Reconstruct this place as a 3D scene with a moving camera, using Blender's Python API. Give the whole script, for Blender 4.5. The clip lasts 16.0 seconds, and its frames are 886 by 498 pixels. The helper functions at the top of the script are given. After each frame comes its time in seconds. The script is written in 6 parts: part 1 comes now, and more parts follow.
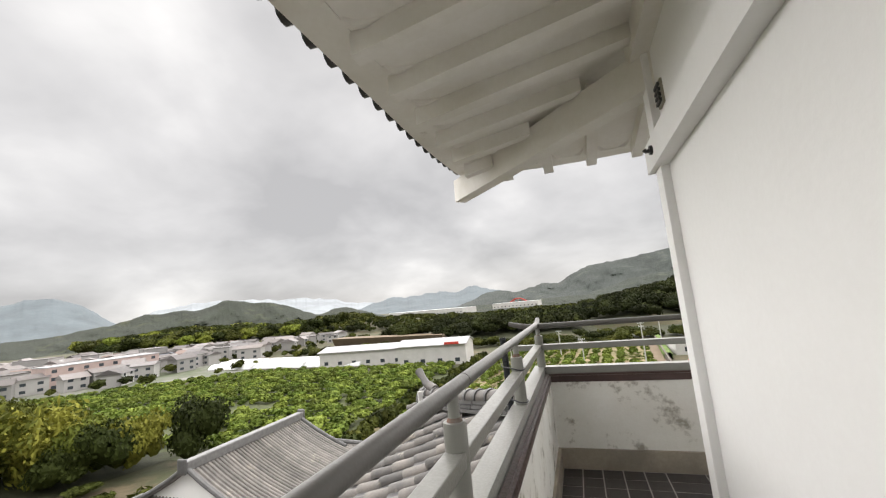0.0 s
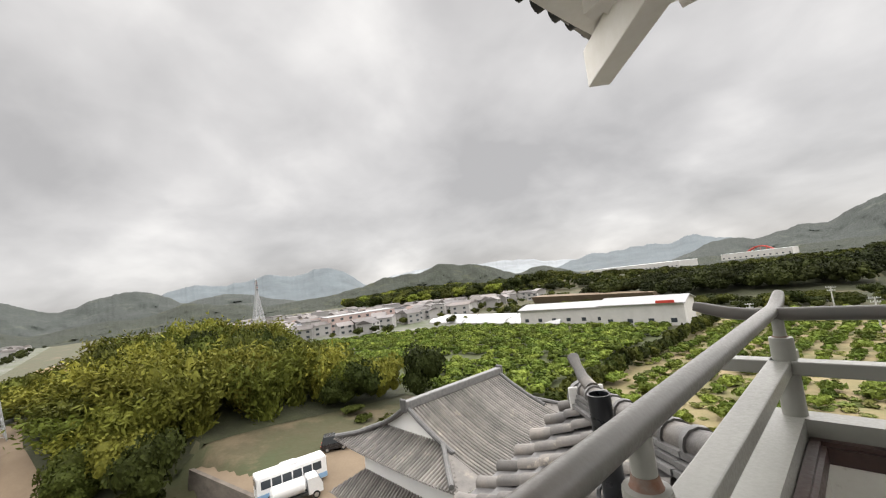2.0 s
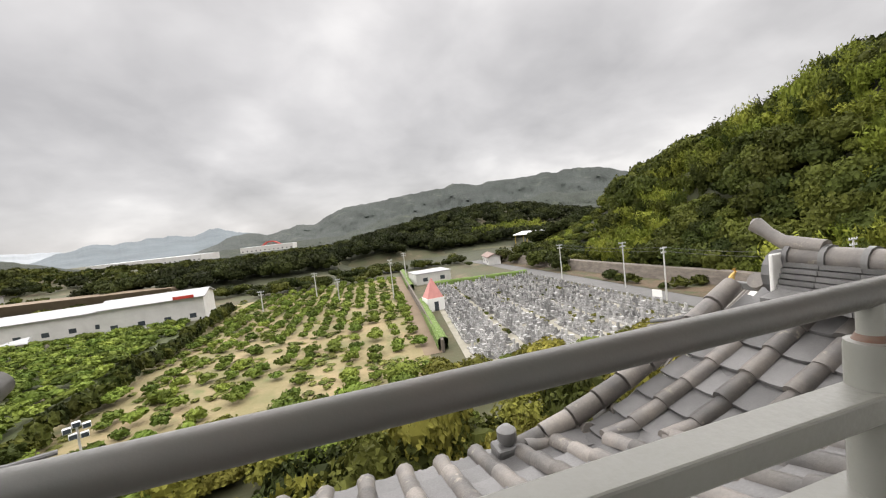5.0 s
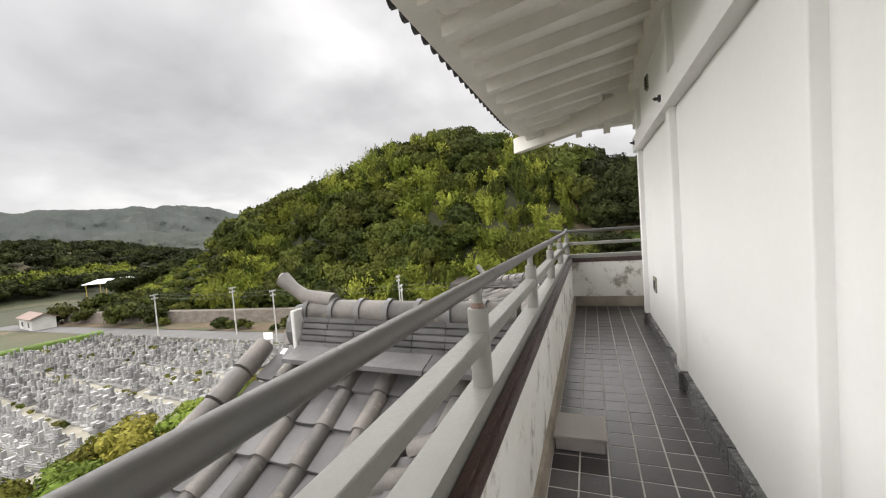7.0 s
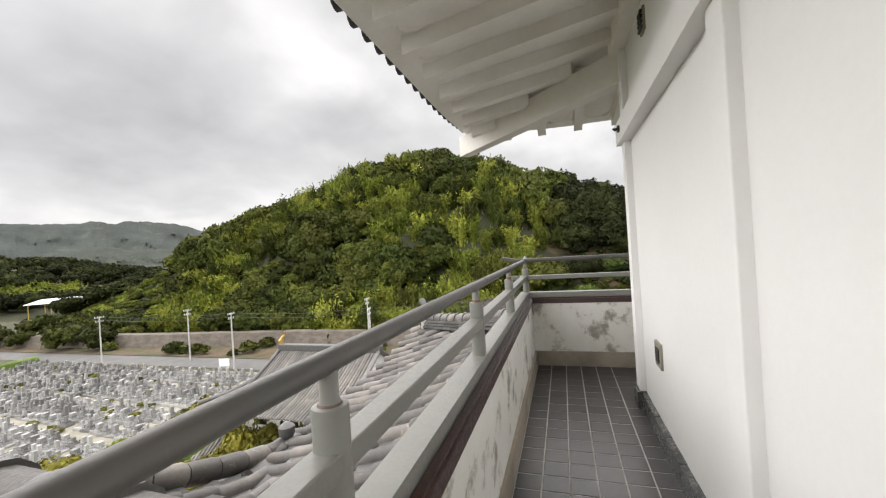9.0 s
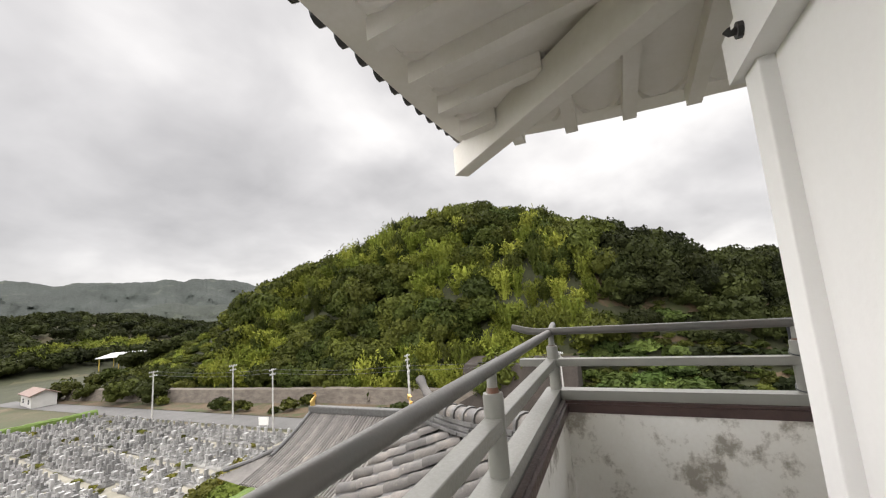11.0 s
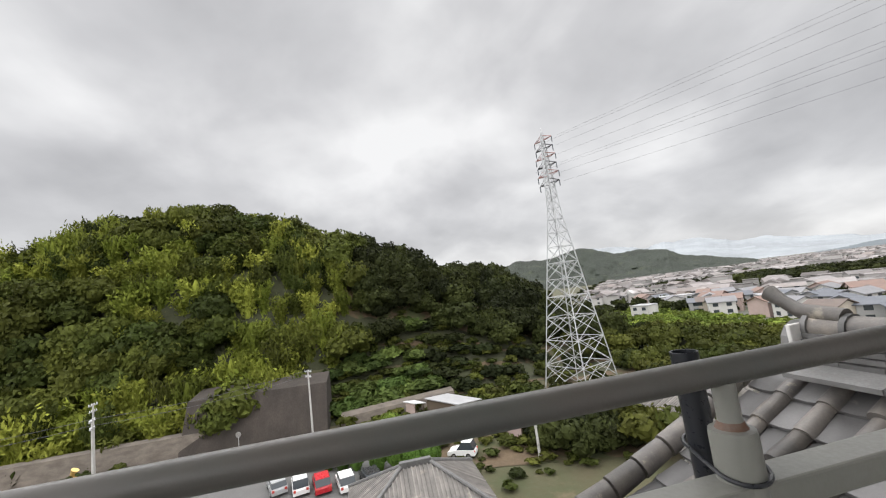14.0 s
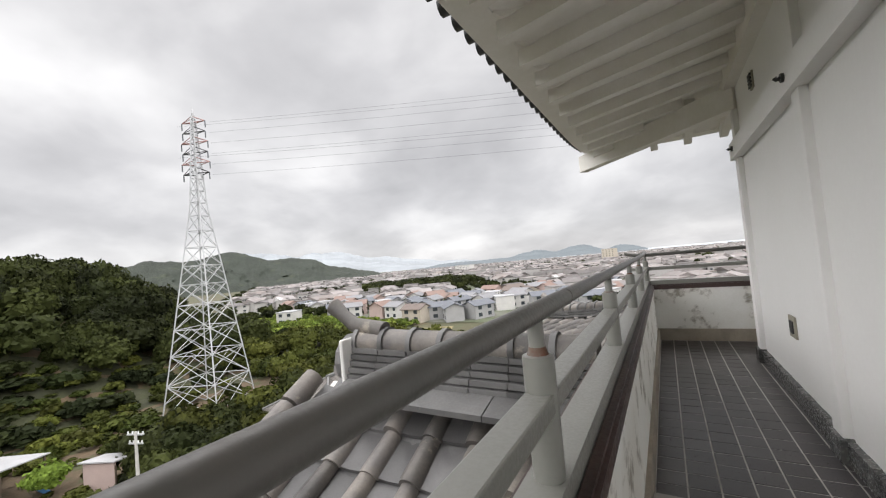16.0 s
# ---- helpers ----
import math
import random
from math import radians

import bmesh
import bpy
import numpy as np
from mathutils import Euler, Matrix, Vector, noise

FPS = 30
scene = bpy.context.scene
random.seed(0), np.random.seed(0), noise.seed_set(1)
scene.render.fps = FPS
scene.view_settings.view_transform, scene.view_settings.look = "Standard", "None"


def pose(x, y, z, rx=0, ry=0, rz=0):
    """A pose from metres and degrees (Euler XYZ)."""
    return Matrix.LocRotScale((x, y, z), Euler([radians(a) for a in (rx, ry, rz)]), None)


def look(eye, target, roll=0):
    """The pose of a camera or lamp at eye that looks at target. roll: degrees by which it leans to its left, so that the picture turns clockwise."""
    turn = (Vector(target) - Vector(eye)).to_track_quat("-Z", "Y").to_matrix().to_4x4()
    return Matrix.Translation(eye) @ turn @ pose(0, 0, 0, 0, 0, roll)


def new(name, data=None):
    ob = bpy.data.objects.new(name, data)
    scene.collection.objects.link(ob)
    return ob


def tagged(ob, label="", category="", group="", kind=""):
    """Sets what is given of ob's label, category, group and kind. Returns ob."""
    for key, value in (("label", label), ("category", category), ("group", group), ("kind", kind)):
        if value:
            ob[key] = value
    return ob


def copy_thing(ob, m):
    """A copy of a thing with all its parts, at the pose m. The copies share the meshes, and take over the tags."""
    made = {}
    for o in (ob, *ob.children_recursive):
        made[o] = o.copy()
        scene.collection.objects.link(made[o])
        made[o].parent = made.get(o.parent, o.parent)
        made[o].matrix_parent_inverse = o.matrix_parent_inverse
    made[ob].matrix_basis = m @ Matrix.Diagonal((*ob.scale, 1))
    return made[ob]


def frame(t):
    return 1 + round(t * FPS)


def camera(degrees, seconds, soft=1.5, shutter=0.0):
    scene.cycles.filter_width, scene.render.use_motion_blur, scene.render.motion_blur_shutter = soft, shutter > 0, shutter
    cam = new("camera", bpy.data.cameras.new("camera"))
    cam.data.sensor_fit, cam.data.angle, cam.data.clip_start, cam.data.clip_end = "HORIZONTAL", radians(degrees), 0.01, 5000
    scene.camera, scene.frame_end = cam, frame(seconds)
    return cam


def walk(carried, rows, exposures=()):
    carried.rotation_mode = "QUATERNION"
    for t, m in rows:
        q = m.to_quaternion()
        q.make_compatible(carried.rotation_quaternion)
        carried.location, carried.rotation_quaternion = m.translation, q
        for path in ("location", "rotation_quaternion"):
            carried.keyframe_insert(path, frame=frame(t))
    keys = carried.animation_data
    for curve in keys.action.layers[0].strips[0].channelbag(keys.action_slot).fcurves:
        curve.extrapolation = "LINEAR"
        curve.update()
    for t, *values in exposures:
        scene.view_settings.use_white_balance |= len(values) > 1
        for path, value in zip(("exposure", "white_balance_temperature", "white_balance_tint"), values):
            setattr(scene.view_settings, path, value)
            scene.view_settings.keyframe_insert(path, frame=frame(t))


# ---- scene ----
cam = camera(97.8, 16.0, soft=1.2)


def view(x, y, z, yaw, pitch, roll):
    return pose(x, y, z, 90 + pitch, 0, yaw) @ pose(0, 0, 0, 0, 0, roll)


PATH = [
    (0, view(-0.605, -2.909, 1.544, 18.39, 8.24, -5.14)),
    (0.4, view(-0.594, -2.485, 1.557, 21.36, 7.60, -4.46)),
    (0.5, view(-0.618, -2.375, 1.554, 22.08, 7.64, -4.48)),
    (1, view(-0.684, -1.819, 1.556, 28.24, 7.44, -4.96)),
    (1.5, view(-0.696, -1.331, 1.547, 37.11, 6.93, -6.41)),
    (2, view(-0.742, -0.955, 1.530, 47.25, 5.19, -6.86)),
    (2.5, view(-0.767, -0.640, 1.522, 56.75, 1.88, -6.12)),
    (2.8, view(-0.770, -0.425, 1.500, 55.80, -0.27, -5.98)),
    (3, view(-0.770, -0.280, 1.490, 51.75, -1.46, -5.93)),
    (3.5, view(-0.728, 0.112, 1.487, 35.45, -2.88, -6.62)),
    (4, view(-0.638, 0.405, 1.478, 18.45, -2.75, -5.70)),
    (4.5, view(-0.565, 0.545, 1.478, 1.50, -2.90, -5.90)),
    (5, view(-0.525, 0.565, 1.475, -15.49, -3.92, -6.37)),
    (5.2, view(-0.421, 0.664, 1.462, -22.03, -4.64, -6.58)),
    (7.3, view(0.753, 0.604, 1.469, -71.48, -1.71, -3.96)),
    (7.5, view(0.946, 0.579, 1.456, -72.07, -1.12, -3.72)),
    (7.8, view(1.251, 0.560, 1.464, -72.73, -0.69, -3.56)),
    (8, view(1.470, 0.552, 1.464, -72.96, -0.60, -3.44)),
    (8.2, view(1.688, 0.553, 1.463, -73.03, -0.39, -3.42)),
    (10.3, view(3.930, 0.555, 1.505, -70.85, 2.53, -3.73)),
    (10.5, view(4.119, 0.565, 1.495, -69.85, 4.14, -3.52)),
    (11, view(4.585, 0.565, 1.511, -66.77, 8.27, -4.14)),
    (11.5, view(5.017, 0.582, 1.510, -63.22, 12.45, -5.44)),
    (12, view(5.460, 0.610, 1.505, -61.67, 13.71, -7.51)),
    (12.5, view(5.864, 0.624, 1.496, -62.66, 13.19, -8.26)),
    (13, view(6.276, 0.602, 1.497, -69.55, 11.70, -8.26)),
    (13.5, view(6.626, 0.462, 1.481, -83.44, 9.58, -7.65)),
    (14, view(6.858, 0.266, 1.472, -102.16, 6.75, -7.18)),
    (14.5, view(7.035, 0.097, 1.446, -118.81, 3.34, -6.07)),
    (15, view(7.177, -0.187, 1.446, -131.97, 1.01, -4.31)),
    (15.5, view(7.231, -0.490, 1.435, -142.54, 0.83, -3.96)),
    (16, view(7.191, -0.828, 1.410, -150.27, 2.23, -5.21)),
]
walk(cam, PATH, exposures=[(0.0, 0.82, 6650, 11), (3.0, 0.64, 6700, 11), (5.0, 0.74, 6650, 12), (8.0, 0.84, 6600, 11), (11.0, 0.78, 6650, 12), (13.5, 0.52, 6450, 11), (16.0, 0.66, 6480, 12)])

# ---------------------------------------------------------------- sky and sun
world = bpy.data.worlds.new("overcast_sky")
scene.world = world
world.use_nodes = True
wn, wl = world.node_tree.nodes, world.node_tree.links
wn.clear()
SUN_AZ, SUN_EL = -15.0, 55.0


def wnode(kind, **settings):
    node = wn.new(kind)
    for key, value in settings.items():
        if key in node.inputs:
            node.inputs[key].default_value = value
    return node


def wmath(op, a, b=None):
    node = wn.new("ShaderNodeMath")
    node.operation = op
    for slot, value in ((0, a), (1, b)):
        if isinstance(value, (int, float)):
            node.inputs[slot].default_value = value
        elif value is not None:
            wl.new(value, node.inputs[slot])
    return node.outputs[0]


w_out = wn.new("ShaderNodeOutputWorld")
w_coord = wn.new("ShaderNodeTexCoord")
w_split = wn.new("ShaderNodeSeparateXYZ")
wl.new(w_coord.outputs["Generated"], w_split.inputs[0])
up = wmath("MAXIMUM", w_split.outputs[2], 0.0)
flat = wmath("ADD", up, 0.4)
w_plane = wn.new("ShaderNodeCombineXYZ")
wl.new(wmath("DIVIDE", w_split.outputs[0], flat), w_plane.inputs[0])
wl.new(wmath("DIVIDE", w_split.outputs[1], flat), w_plane.inputs[1])
big = wnode("ShaderNodeTexNoise", Scale=1.25, Detail=6.0, Roughness=0.46, Distortion=0.25)
wl.new(w_plane.outputs[0], big.inputs["Vector"])
fine = wnode("ShaderNodeTexNoise", Scale=3.6, Detail=5.0, Roughness=0.5, Distortion=0.3)
wl.new(w_plane.outputs[0], fine.inputs["Vector"])
cloud = wmath("ADD", wmath("MULTIPLY", big.outputs[0], 0.78), wmath("MULTIPLY", fine.outputs[0], 0.22))
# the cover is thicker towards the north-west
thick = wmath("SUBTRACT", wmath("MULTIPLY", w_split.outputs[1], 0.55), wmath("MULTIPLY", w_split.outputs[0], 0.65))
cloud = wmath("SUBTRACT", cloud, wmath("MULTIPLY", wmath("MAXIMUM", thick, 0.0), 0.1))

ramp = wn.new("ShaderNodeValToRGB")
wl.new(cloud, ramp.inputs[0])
ramp.color_ramp.elements[0].position, ramp.color_ramp.elements[0].color = 0.33, (0.42, 0.42, 0.425, 1)
ramp.color_ramp.elements[1].position, ramp.color_ramp.elements[1].color = 0.64, (0.88, 0.88, 0.87, 1)
mid = ramp.color_ramp.elements.new(0.49)
mid.color = (0.61, 0.61, 0.613, 1)
# an overcast sky is brightest overhead
gain = wn.new("ShaderNodeMapRange")
gain.interpolation_type = "SMOOTHSTEP"
wl.new(w_split.outputs[2], gain.inputs[0])
gain.inputs[1].default_value, gain.inputs[2].default_value = 0.6, 1.0
gain.inputs[3].default_value, gain.inputs[4].default_value = 1.0, 2.0
w_bright = wn.new("ShaderNodeMixRGB")
w_bright.blend_type, w_bright.inputs[0].default_value = "MULTIPLY", 1.0
wl.new(ramp.outputs[0], w_bright.inputs[1])
wl.new(gain.outputs[0], w_bright.inputs[2])
cloud_light = wnode("ShaderNodeBackground", Strength=0.74)
wl.new(w_bright.outputs[0], cloud_light.inputs["Color"])
sky = wn.new("ShaderNodeTexSky")
sky.sky_type, sky.sun_disc = "NISHITA", False
sky.sun_elevation, sky.sun_rotation = radians(SUN_EL), radians(SUN_AZ)
clear_light = wnode("ShaderNodeBackground", Strength=0.1)
wl.new(sky.outputs[0], clear_light.inputs["Color"])
w_mix = wn.new("ShaderNodeMixShader")
w_mix.inputs[0].default_value = 0.96
wl.new(clear_light.outputs[0], w_mix.inputs[1])
wl.new(cloud_light.outputs[0], w_mix.inputs[2])
wl.new(w_mix.outputs[0], w_out.inputs[0])

sun = new("sun", bpy.data.lights.new("sun", "SUN"))
sun.data.energy, sun.data.angle, sun.data.color = 4.1, radians(170), (1.0, 0.985, 0.965)
az, el = radians(SUN_AZ), radians(SUN_EL)
sun.matrix_world = look((40 * math.sin(az) * math.cos(el), 40 * math.cos(az) * math.cos(el), 40 * math.sin(el)), (0, 0, 0))


# ---------------------------------------------------------------- materials
def material(name, color, rough=0.6, dark=None, scale=6.0, fine=60.0, bump=0.1, metal=0.0, amount=0.5, stretch=(1, 1, 1),
             per_piece=0.0, per_island=0.0, tint=False, spots=None, spot_scale=3.0, spot_cut=0.62, depth=0.01):
    """A surface with broad patches, fine grain and relief; spots: a colour of stains with ragged edges."""
    m = bpy.data.materials.new(name)
    m.use_nodes = True
    n, l = m.node_tree.nodes, m.node_tree.links
    bsdf = n["Principled BSDF"]
    bsdf.inputs["Roughness"].default_value = rough
    bsdf.inputs["Metallic"].default_value = metal
    geo = n.new("ShaderNodeNewGeometry")
    where = n.new("ShaderNodeMapping")
    where.inputs["Scale"].default_value = stretch
    l.new(geo.outputs["Position"], where.inputs["Vector"])

    def cloud(s, detail, rgh=0.6):
        t = n.new("ShaderNodeTexNoise")
        t.inputs["Scale"].default_value, t.inputs["Detail"].default_value, t.inputs["Roughness"].default_value = s, detail, rgh
        l.new(where.outputs[0], t.inputs["Vector"])
        return t.outputs[0]

    def blend(fac, a, b, kind="MIX"):
        x = n.new("ShaderNodeMixRGB")
        x.blend_type = kind
        for slot, value in ((0, fac), (1, a), (2, b)):
            if isinstance(value, (int, float)):
                x.inputs[slot].default_value = value
            elif isinstance(value, tuple):
                x.inputs[slot].default_value = (*value, 1)
            else:
                l.new(value, x.inputs[slot])
        return x.outputs[0]

    def cut(value, lo, hi, a=0.0, b=1.0):
        r = n.new("ShaderNodeMapRange")
        l.new(value, r.inputs[0])
        for k, v in enumerate((lo, hi, a, b)):
            r.inputs[k + 1].default_value = v
        return r.outputs[0]

    base = color
    if tint:
        at = n.new("ShaderNodeAttribute")
        at.attribute_name = "tint"
        base = at.outputs["Color"]
        shade = blend(1.0, base, (0.6, 0.62, 0.5), "MULTIPLY")
    else:
        shade = dark or tuple(c * 0.72 for c in color)
    grain = cloud(fine, 3.0)
    col = blend(cut(cloud(scale, 6.0), 0.35, 0.65, 0.0, amount), base, shade)
    col = blend(cut(grain, 0.3, 0.7, 0.0, 0.35 * amount), col, shade)
    if spots:
        col = blend(cut(cloud(spot_scale, 8.0, 0.68), spot_cut, spot_cut + 0.09, 0.0, 0.85), col, spots)
    for kind, strength in ((0, per_piece), (1, per_island)):
        if strength:
            src = n.new("ShaderNodeObjectInfo").outputs["Random"] if kind == 0 else geo.outputs["Random Per Island"]
            col = blend(1.0, col, cut(src, 0, 1, 1 - strength, 1 + strength), "MULTIPLY")
    l.new(col, bsdf.inputs["Base Color"])
    l.new(cut(grain, 0.3, 0.7, rough - 0.08, min(1.0, rough + 0.12)), bsdf.inputs["Roughness"])
    if bump:
        b = n.new("ShaderNodeBump")
        b.inputs["Strength"].default_value, b.inputs["Distance"].default_value = bump, depth
        l.new(grain, b.inputs["Height"])
        l.new(b.outputs[0], bsdf.inputs["Normal"])
    return m


PLASTER = material("white_plaster", (0.83, 0.825, 0.81), 0.75, (0.74, 0.73, 0.71), 0.7, 30, 0.08, amount=0.4, spots=(0.62, 0.61, 0.58), spot_scale=0.9, spot_cut=0.66)
EAVE = material("eave_plaster", (0.82, 0.8, 0.76), 0.8, (0.68, 0.65, 0.58), 1.6, 22, 0.12, amount=0.6, spots=(0.5, 0.46, 0.4), spot_scale=2.2, spot_cut=0.68)
MOULDY = material("weathered_plaster", (0.84, 0.84, 0.81), 0.8, (0.68, 0.66, 0.6), 1.6, 40, 0.2, amount=0.7, spots=(0.26, 0.235, 0.19), spot_scale=3.2, spot_cut=0.545)
MORTAR = material("beige_mortar", (0.4, 0.35, 0.28), 0.9, (0.22, 0.2, 0.17), 3.0, 50, 0.3, amount=0.8)
STEEL = material("grey_painted_steel", (0.235, 0.235, 0.213), 0.36, (0.19, 0.19, 0.172), 5.0, 90, 0.06, amount=0.45, spots=(0.3, 0.2, 0.16), spot_scale=5.0, spot_cut=0.74)
RAIL = material("worn_rail_paint", (0.095, 0.098, 0.09), 0.4, (0.13, 0.11, 0.1), 4.0, 120, 0.05, amount=0.5, spots=(0.27, 0.25, 0.23), spot_scale=14.0, spot_cut=0.76)
RUST = material("rust_stained_steel", (0.17, 0.15, 0.13), 0.7, (0.15, 0.06, 0.03), 22.0, 120, 0.2, amount=0.9)
CAP = material("dark_brown_capping", (0.075, 0.042, 0.036), 0.4, (0.035, 0.02, 0.018), 4.0, 60, 0.1, amount=0.7, spots=(0.2, 0.17, 0.15), spot_scale=6.0, spot_cut=0.7)
TILE = material("dark_floor_tile", (0.062, 0.056, 0.057), 0.33, (0.04, 0.036, 0.037), 5.0, 70, 0.05, amount=0.6, per_piece=0.25, spots=(0.14, 0.13, 0.13), spot_scale=2.6, spot_cut=0.68)
TILE_REST = material("dark_floor_tile_rest", (0.062, 0.056, 0.057), 0.33, (0.04, 0.036, 0.037), 5.0, 70, 0.05, amount=0.6, per_island=0.25, spots=(0.14, 0.13, 0.13), spot_scale=2.6, spot_cut=0.68)
PLINTH = material("black_glazed_tile", (0.05, 0.052, 0.052), 0.22, (0.18, 0.18, 0.17), 7.0, 60, 0.05, amount=0.6, per_piece=0.3, per_island=0.0)
GROUT = material("pale_grout", (0.62, 0.6, 0.57), 0.9, None, 8, 80, 0.2)
KAWARA = material("grey_roof_tile", (0.18, 0.16, 0.14), 0.5, (0.085, 0.08, 0.077), 3.5, 70, 0.2, amount=1.0, per_piece=0.45, spots=(0.36, 0.32, 0.26), spot_scale=5.0, spot_cut=0.6)
KAWARA_REST = material("grey_roof_tile_rest", (0.18, 0.16, 0.14), 0.5, (0.085, 0.08, 0.077), 3.5, 70, 0.2, amount=1.0, per_island=0.45, spots=(0.36, 0.32, 0.26), spot_scale=5.0, spot_cut=0.6)
PAN = material("grey_pan_tile", (0.12, 0.117, 0.116), 0.36, (0.085, 0.083, 0.083), 5.0, 70, 0.12, amount=0.9, per_piece=0.35, spots=(0.24, 0.22, 0.19), spot_scale=4.0, spot_cut=0.66)
PAN_REST = material("grey_pan_tile_rest", (0.12, 0.117, 0.116), 0.36, (0.085, 0.083, 0.083), 5.0, 70, 0.12, amount=0.9, per_island=0.35, spots=(0.24, 0.22, 0.19), spot_scale=4.0, spot_cut=0.66)
RIDGE = material("ridge_tile", (0.14, 0.138, 0.136), 0.42, (0.08, 0.079, 0.078), 4.0, 60, 0.15, amount=0.8, per_piece=0.3, spots=(0.28, 0.265, 0.24), spot_scale=4.0, spot_cut=0.66)
FARTILE = material("turret_roof_tile", (0.225, 0.208, 0.19), 0.6, (0.12, 0.112, 0.105), 1.2, 12, 0.2, amount=0.8, per_island=0.28, spots=(0.3, 0.27, 0.23), spot_scale=0.8, spot_cut=0.6)
EAVEDISC = material("black_eave_tile", (0.03, 0.03, 0.032), 0.4, None, 9, 60, 0.1)
LIME = material("white_lime_joint", (0.75, 0.74, 0.72), 0.85, (0.5, 0.49, 0.47), 6, 60, 0.2)
BLACKPIPE = material("black_plastic_pipe", (0.018, 0.02, 0.026), 0.32, None, 6, 80, 0.05)
IRON = material("dark_iron", (0.03, 0.03, 0.03), 0.5, None, 20, 120, 0.1)
VENTMAT = material("beige_vent_grille", (0.3, 0.28, 0.22), 0.6, None, 9, 80, 0.1)
GREYBOX = material("grey_board_cover", (0.4, 0.37, 0.35), 0.6, None, 5, 60, 0.1)
STONE = material("rubble_stone", (0.3, 0.29, 0.27), 0.9, (0.17, 0.165, 0.155), 1.5, 14, 0.5, amount=0.8, per_island=0.25)


# ---------------------------------------------------------------- mesh tools
class Shape:
    """Collects faces of one mesh."""

    def __init__(self):
        self.v, self.f = [], []

    def add(self, verts, faces):
        k = len(self.v)
        self.v += [tuple(p) for p in verts]
        self.f += [tuple(i + k for i in q) for q in faces]
        return self

    def box(self, x0, y0, z0, x1, y1, z1, m=None, c=0.0):
        """A box; c: the width of its chamfered edges."""
        lo, hi = (min(x0, x1), min(y0, y1), min(z0, z1)), (max(x0, x1), max(y0, y1), max(z0, z1))
        if c <= 0:
            p = [(x, y, z) for z in (lo[2], hi[2]) for y in (lo[1], hi[1]) for x in (lo[0], hi[0])]
            f = [(0, 2, 3, 1), (4, 5, 7, 6), (0, 1, 5, 4), (2, 6, 7, 3), (0, 4, 6, 2), (1, 3, 7, 5)]
        else:
            bm = bmesh.new()
            bmesh.ops.create_cube(bm, size=1.0)
            for vert in bm.verts:
                vert.co = [a + (b - a) * (q + 0.5) for a, b, q in zip(lo, hi, vert.co)]
            bmesh.ops.bevel(bm, geom=bm.edges[:], offset=c, segments=2, affect="EDGES", profile=0.5)
            bm.verts.index_update()
            p, f = [tuple(q.co) for q in bm.verts], [tuple(q.index for q in face.verts) for face in bm.faces]
            bm.free()
        return self.add([m @ Vector(q) for q in p] if m else p, f)

    def tube(self, path, radii, seg=10, caps=True, start=0.0, sweep=2 * math.pi):
        """A round bar along a path; radii: one number, or one for each point."""
        pts = [Vector(p) for p in path]
        radii = [radii] * len(pts) if isinstance(radii, (int, float)) else radii
        rings, full = [], abs(sweep - 2 * math.pi) < 1e-6
        side = None
        for k, p in enumerate(pts):
            along = (pts[min(k + 1, len(pts) - 1)] - pts[max(k - 1, 0)]).normalized()
            ref = Vector((0, 0, 1)) if abs(along.z) < 0.9 else Vector((0, 1, 0))
            side = along.cross(ref).normalized()
            top = side.cross(along).normalized()
            count = seg if full else seg + 1
            rings.append([p + radii[k] * (math.cos(a) * side + math.sin(a) * top) for a in (start + sweep * s / seg for s in range(count))])
        count = len(rings[0])
        verts, faces = [q for r in rings for q in r], []
        for k in range(len(rings) - 1):
            for s in range(count if full else count - 1):
                a, b = k * count + s, k * count + (s + 1) % count
                faces.append((a, b, b + count, a + count))
        if caps:
            faces.append(tuple(range(count - 1, -1, -1)))
            faces.append(tuple((len(rings) - 1) * count + s for s in range(count)))
        return self.add(verts, faces)

    def prism(self, outline, lift, m=None):
        """A flat outline of 3D points, pulled along the vector lift."""
        n, lift = len(outline), Vector(lift)
        p = [Vector(q) for q in outline]
        p += [q + lift for q in p]
        f = [tuple(range(n - 1, -1, -1)), tuple(range(n, 2 * n))] + [(k, (k + 1) % n, (k + 1) % n + n, k + n) for k in range(n)]
        return self.add([m @ q for q in p] if m else p, f)

    def grid(self, rows):
        """A sheet through rows of points."""
        n = len(rows[0])
        return self.add([p for r in rows for p in r], [(a * n + b, a * n + b + 1, (a + 1) * n + b + 1, (a + 1) * n + b) for a in range(len(rows) - 1) for b in range(n - 1)])

    def mesh(self, name, mat, smooth=False):
        me = bpy.data.meshes.new(name)
        me.from_pydata(self.v, [], self.f)
        me.materials.append(mat)
        if smooth:
            me.shade_smooth()
            me.set_sharp_from_angle(angle=radians(40))
        me.update()
        return me


def part(name, shape, mat, parent=None, label="", smooth=False, kind=""):
    ob = new(name, shape.mesh(name, mat, smooth))
    if parent:
        ob.parent = parent
    return tagged(ob, label=label, kind=kind)


def thing(name, label, category, at=(0, 0, 0), rz=0.0, group="", kind=""):
    ob = new(name)
    ob.empty_display_size = 0.1
    ob.matrix_world = pose(*at, 0, 0, rz)
    return tagged(ob, label, category, group, kind)


def solid(name, shape, mat, label, category="", group="", kind="", smooth=False):
    return tagged(part(name, shape, mat, smooth=smooth), label, category, group, kind)


def piece(name, mesh, parent, m):
    ob = new(name, mesh)
    ob.parent = parent
    ob.matrix_basis = m
    return ob


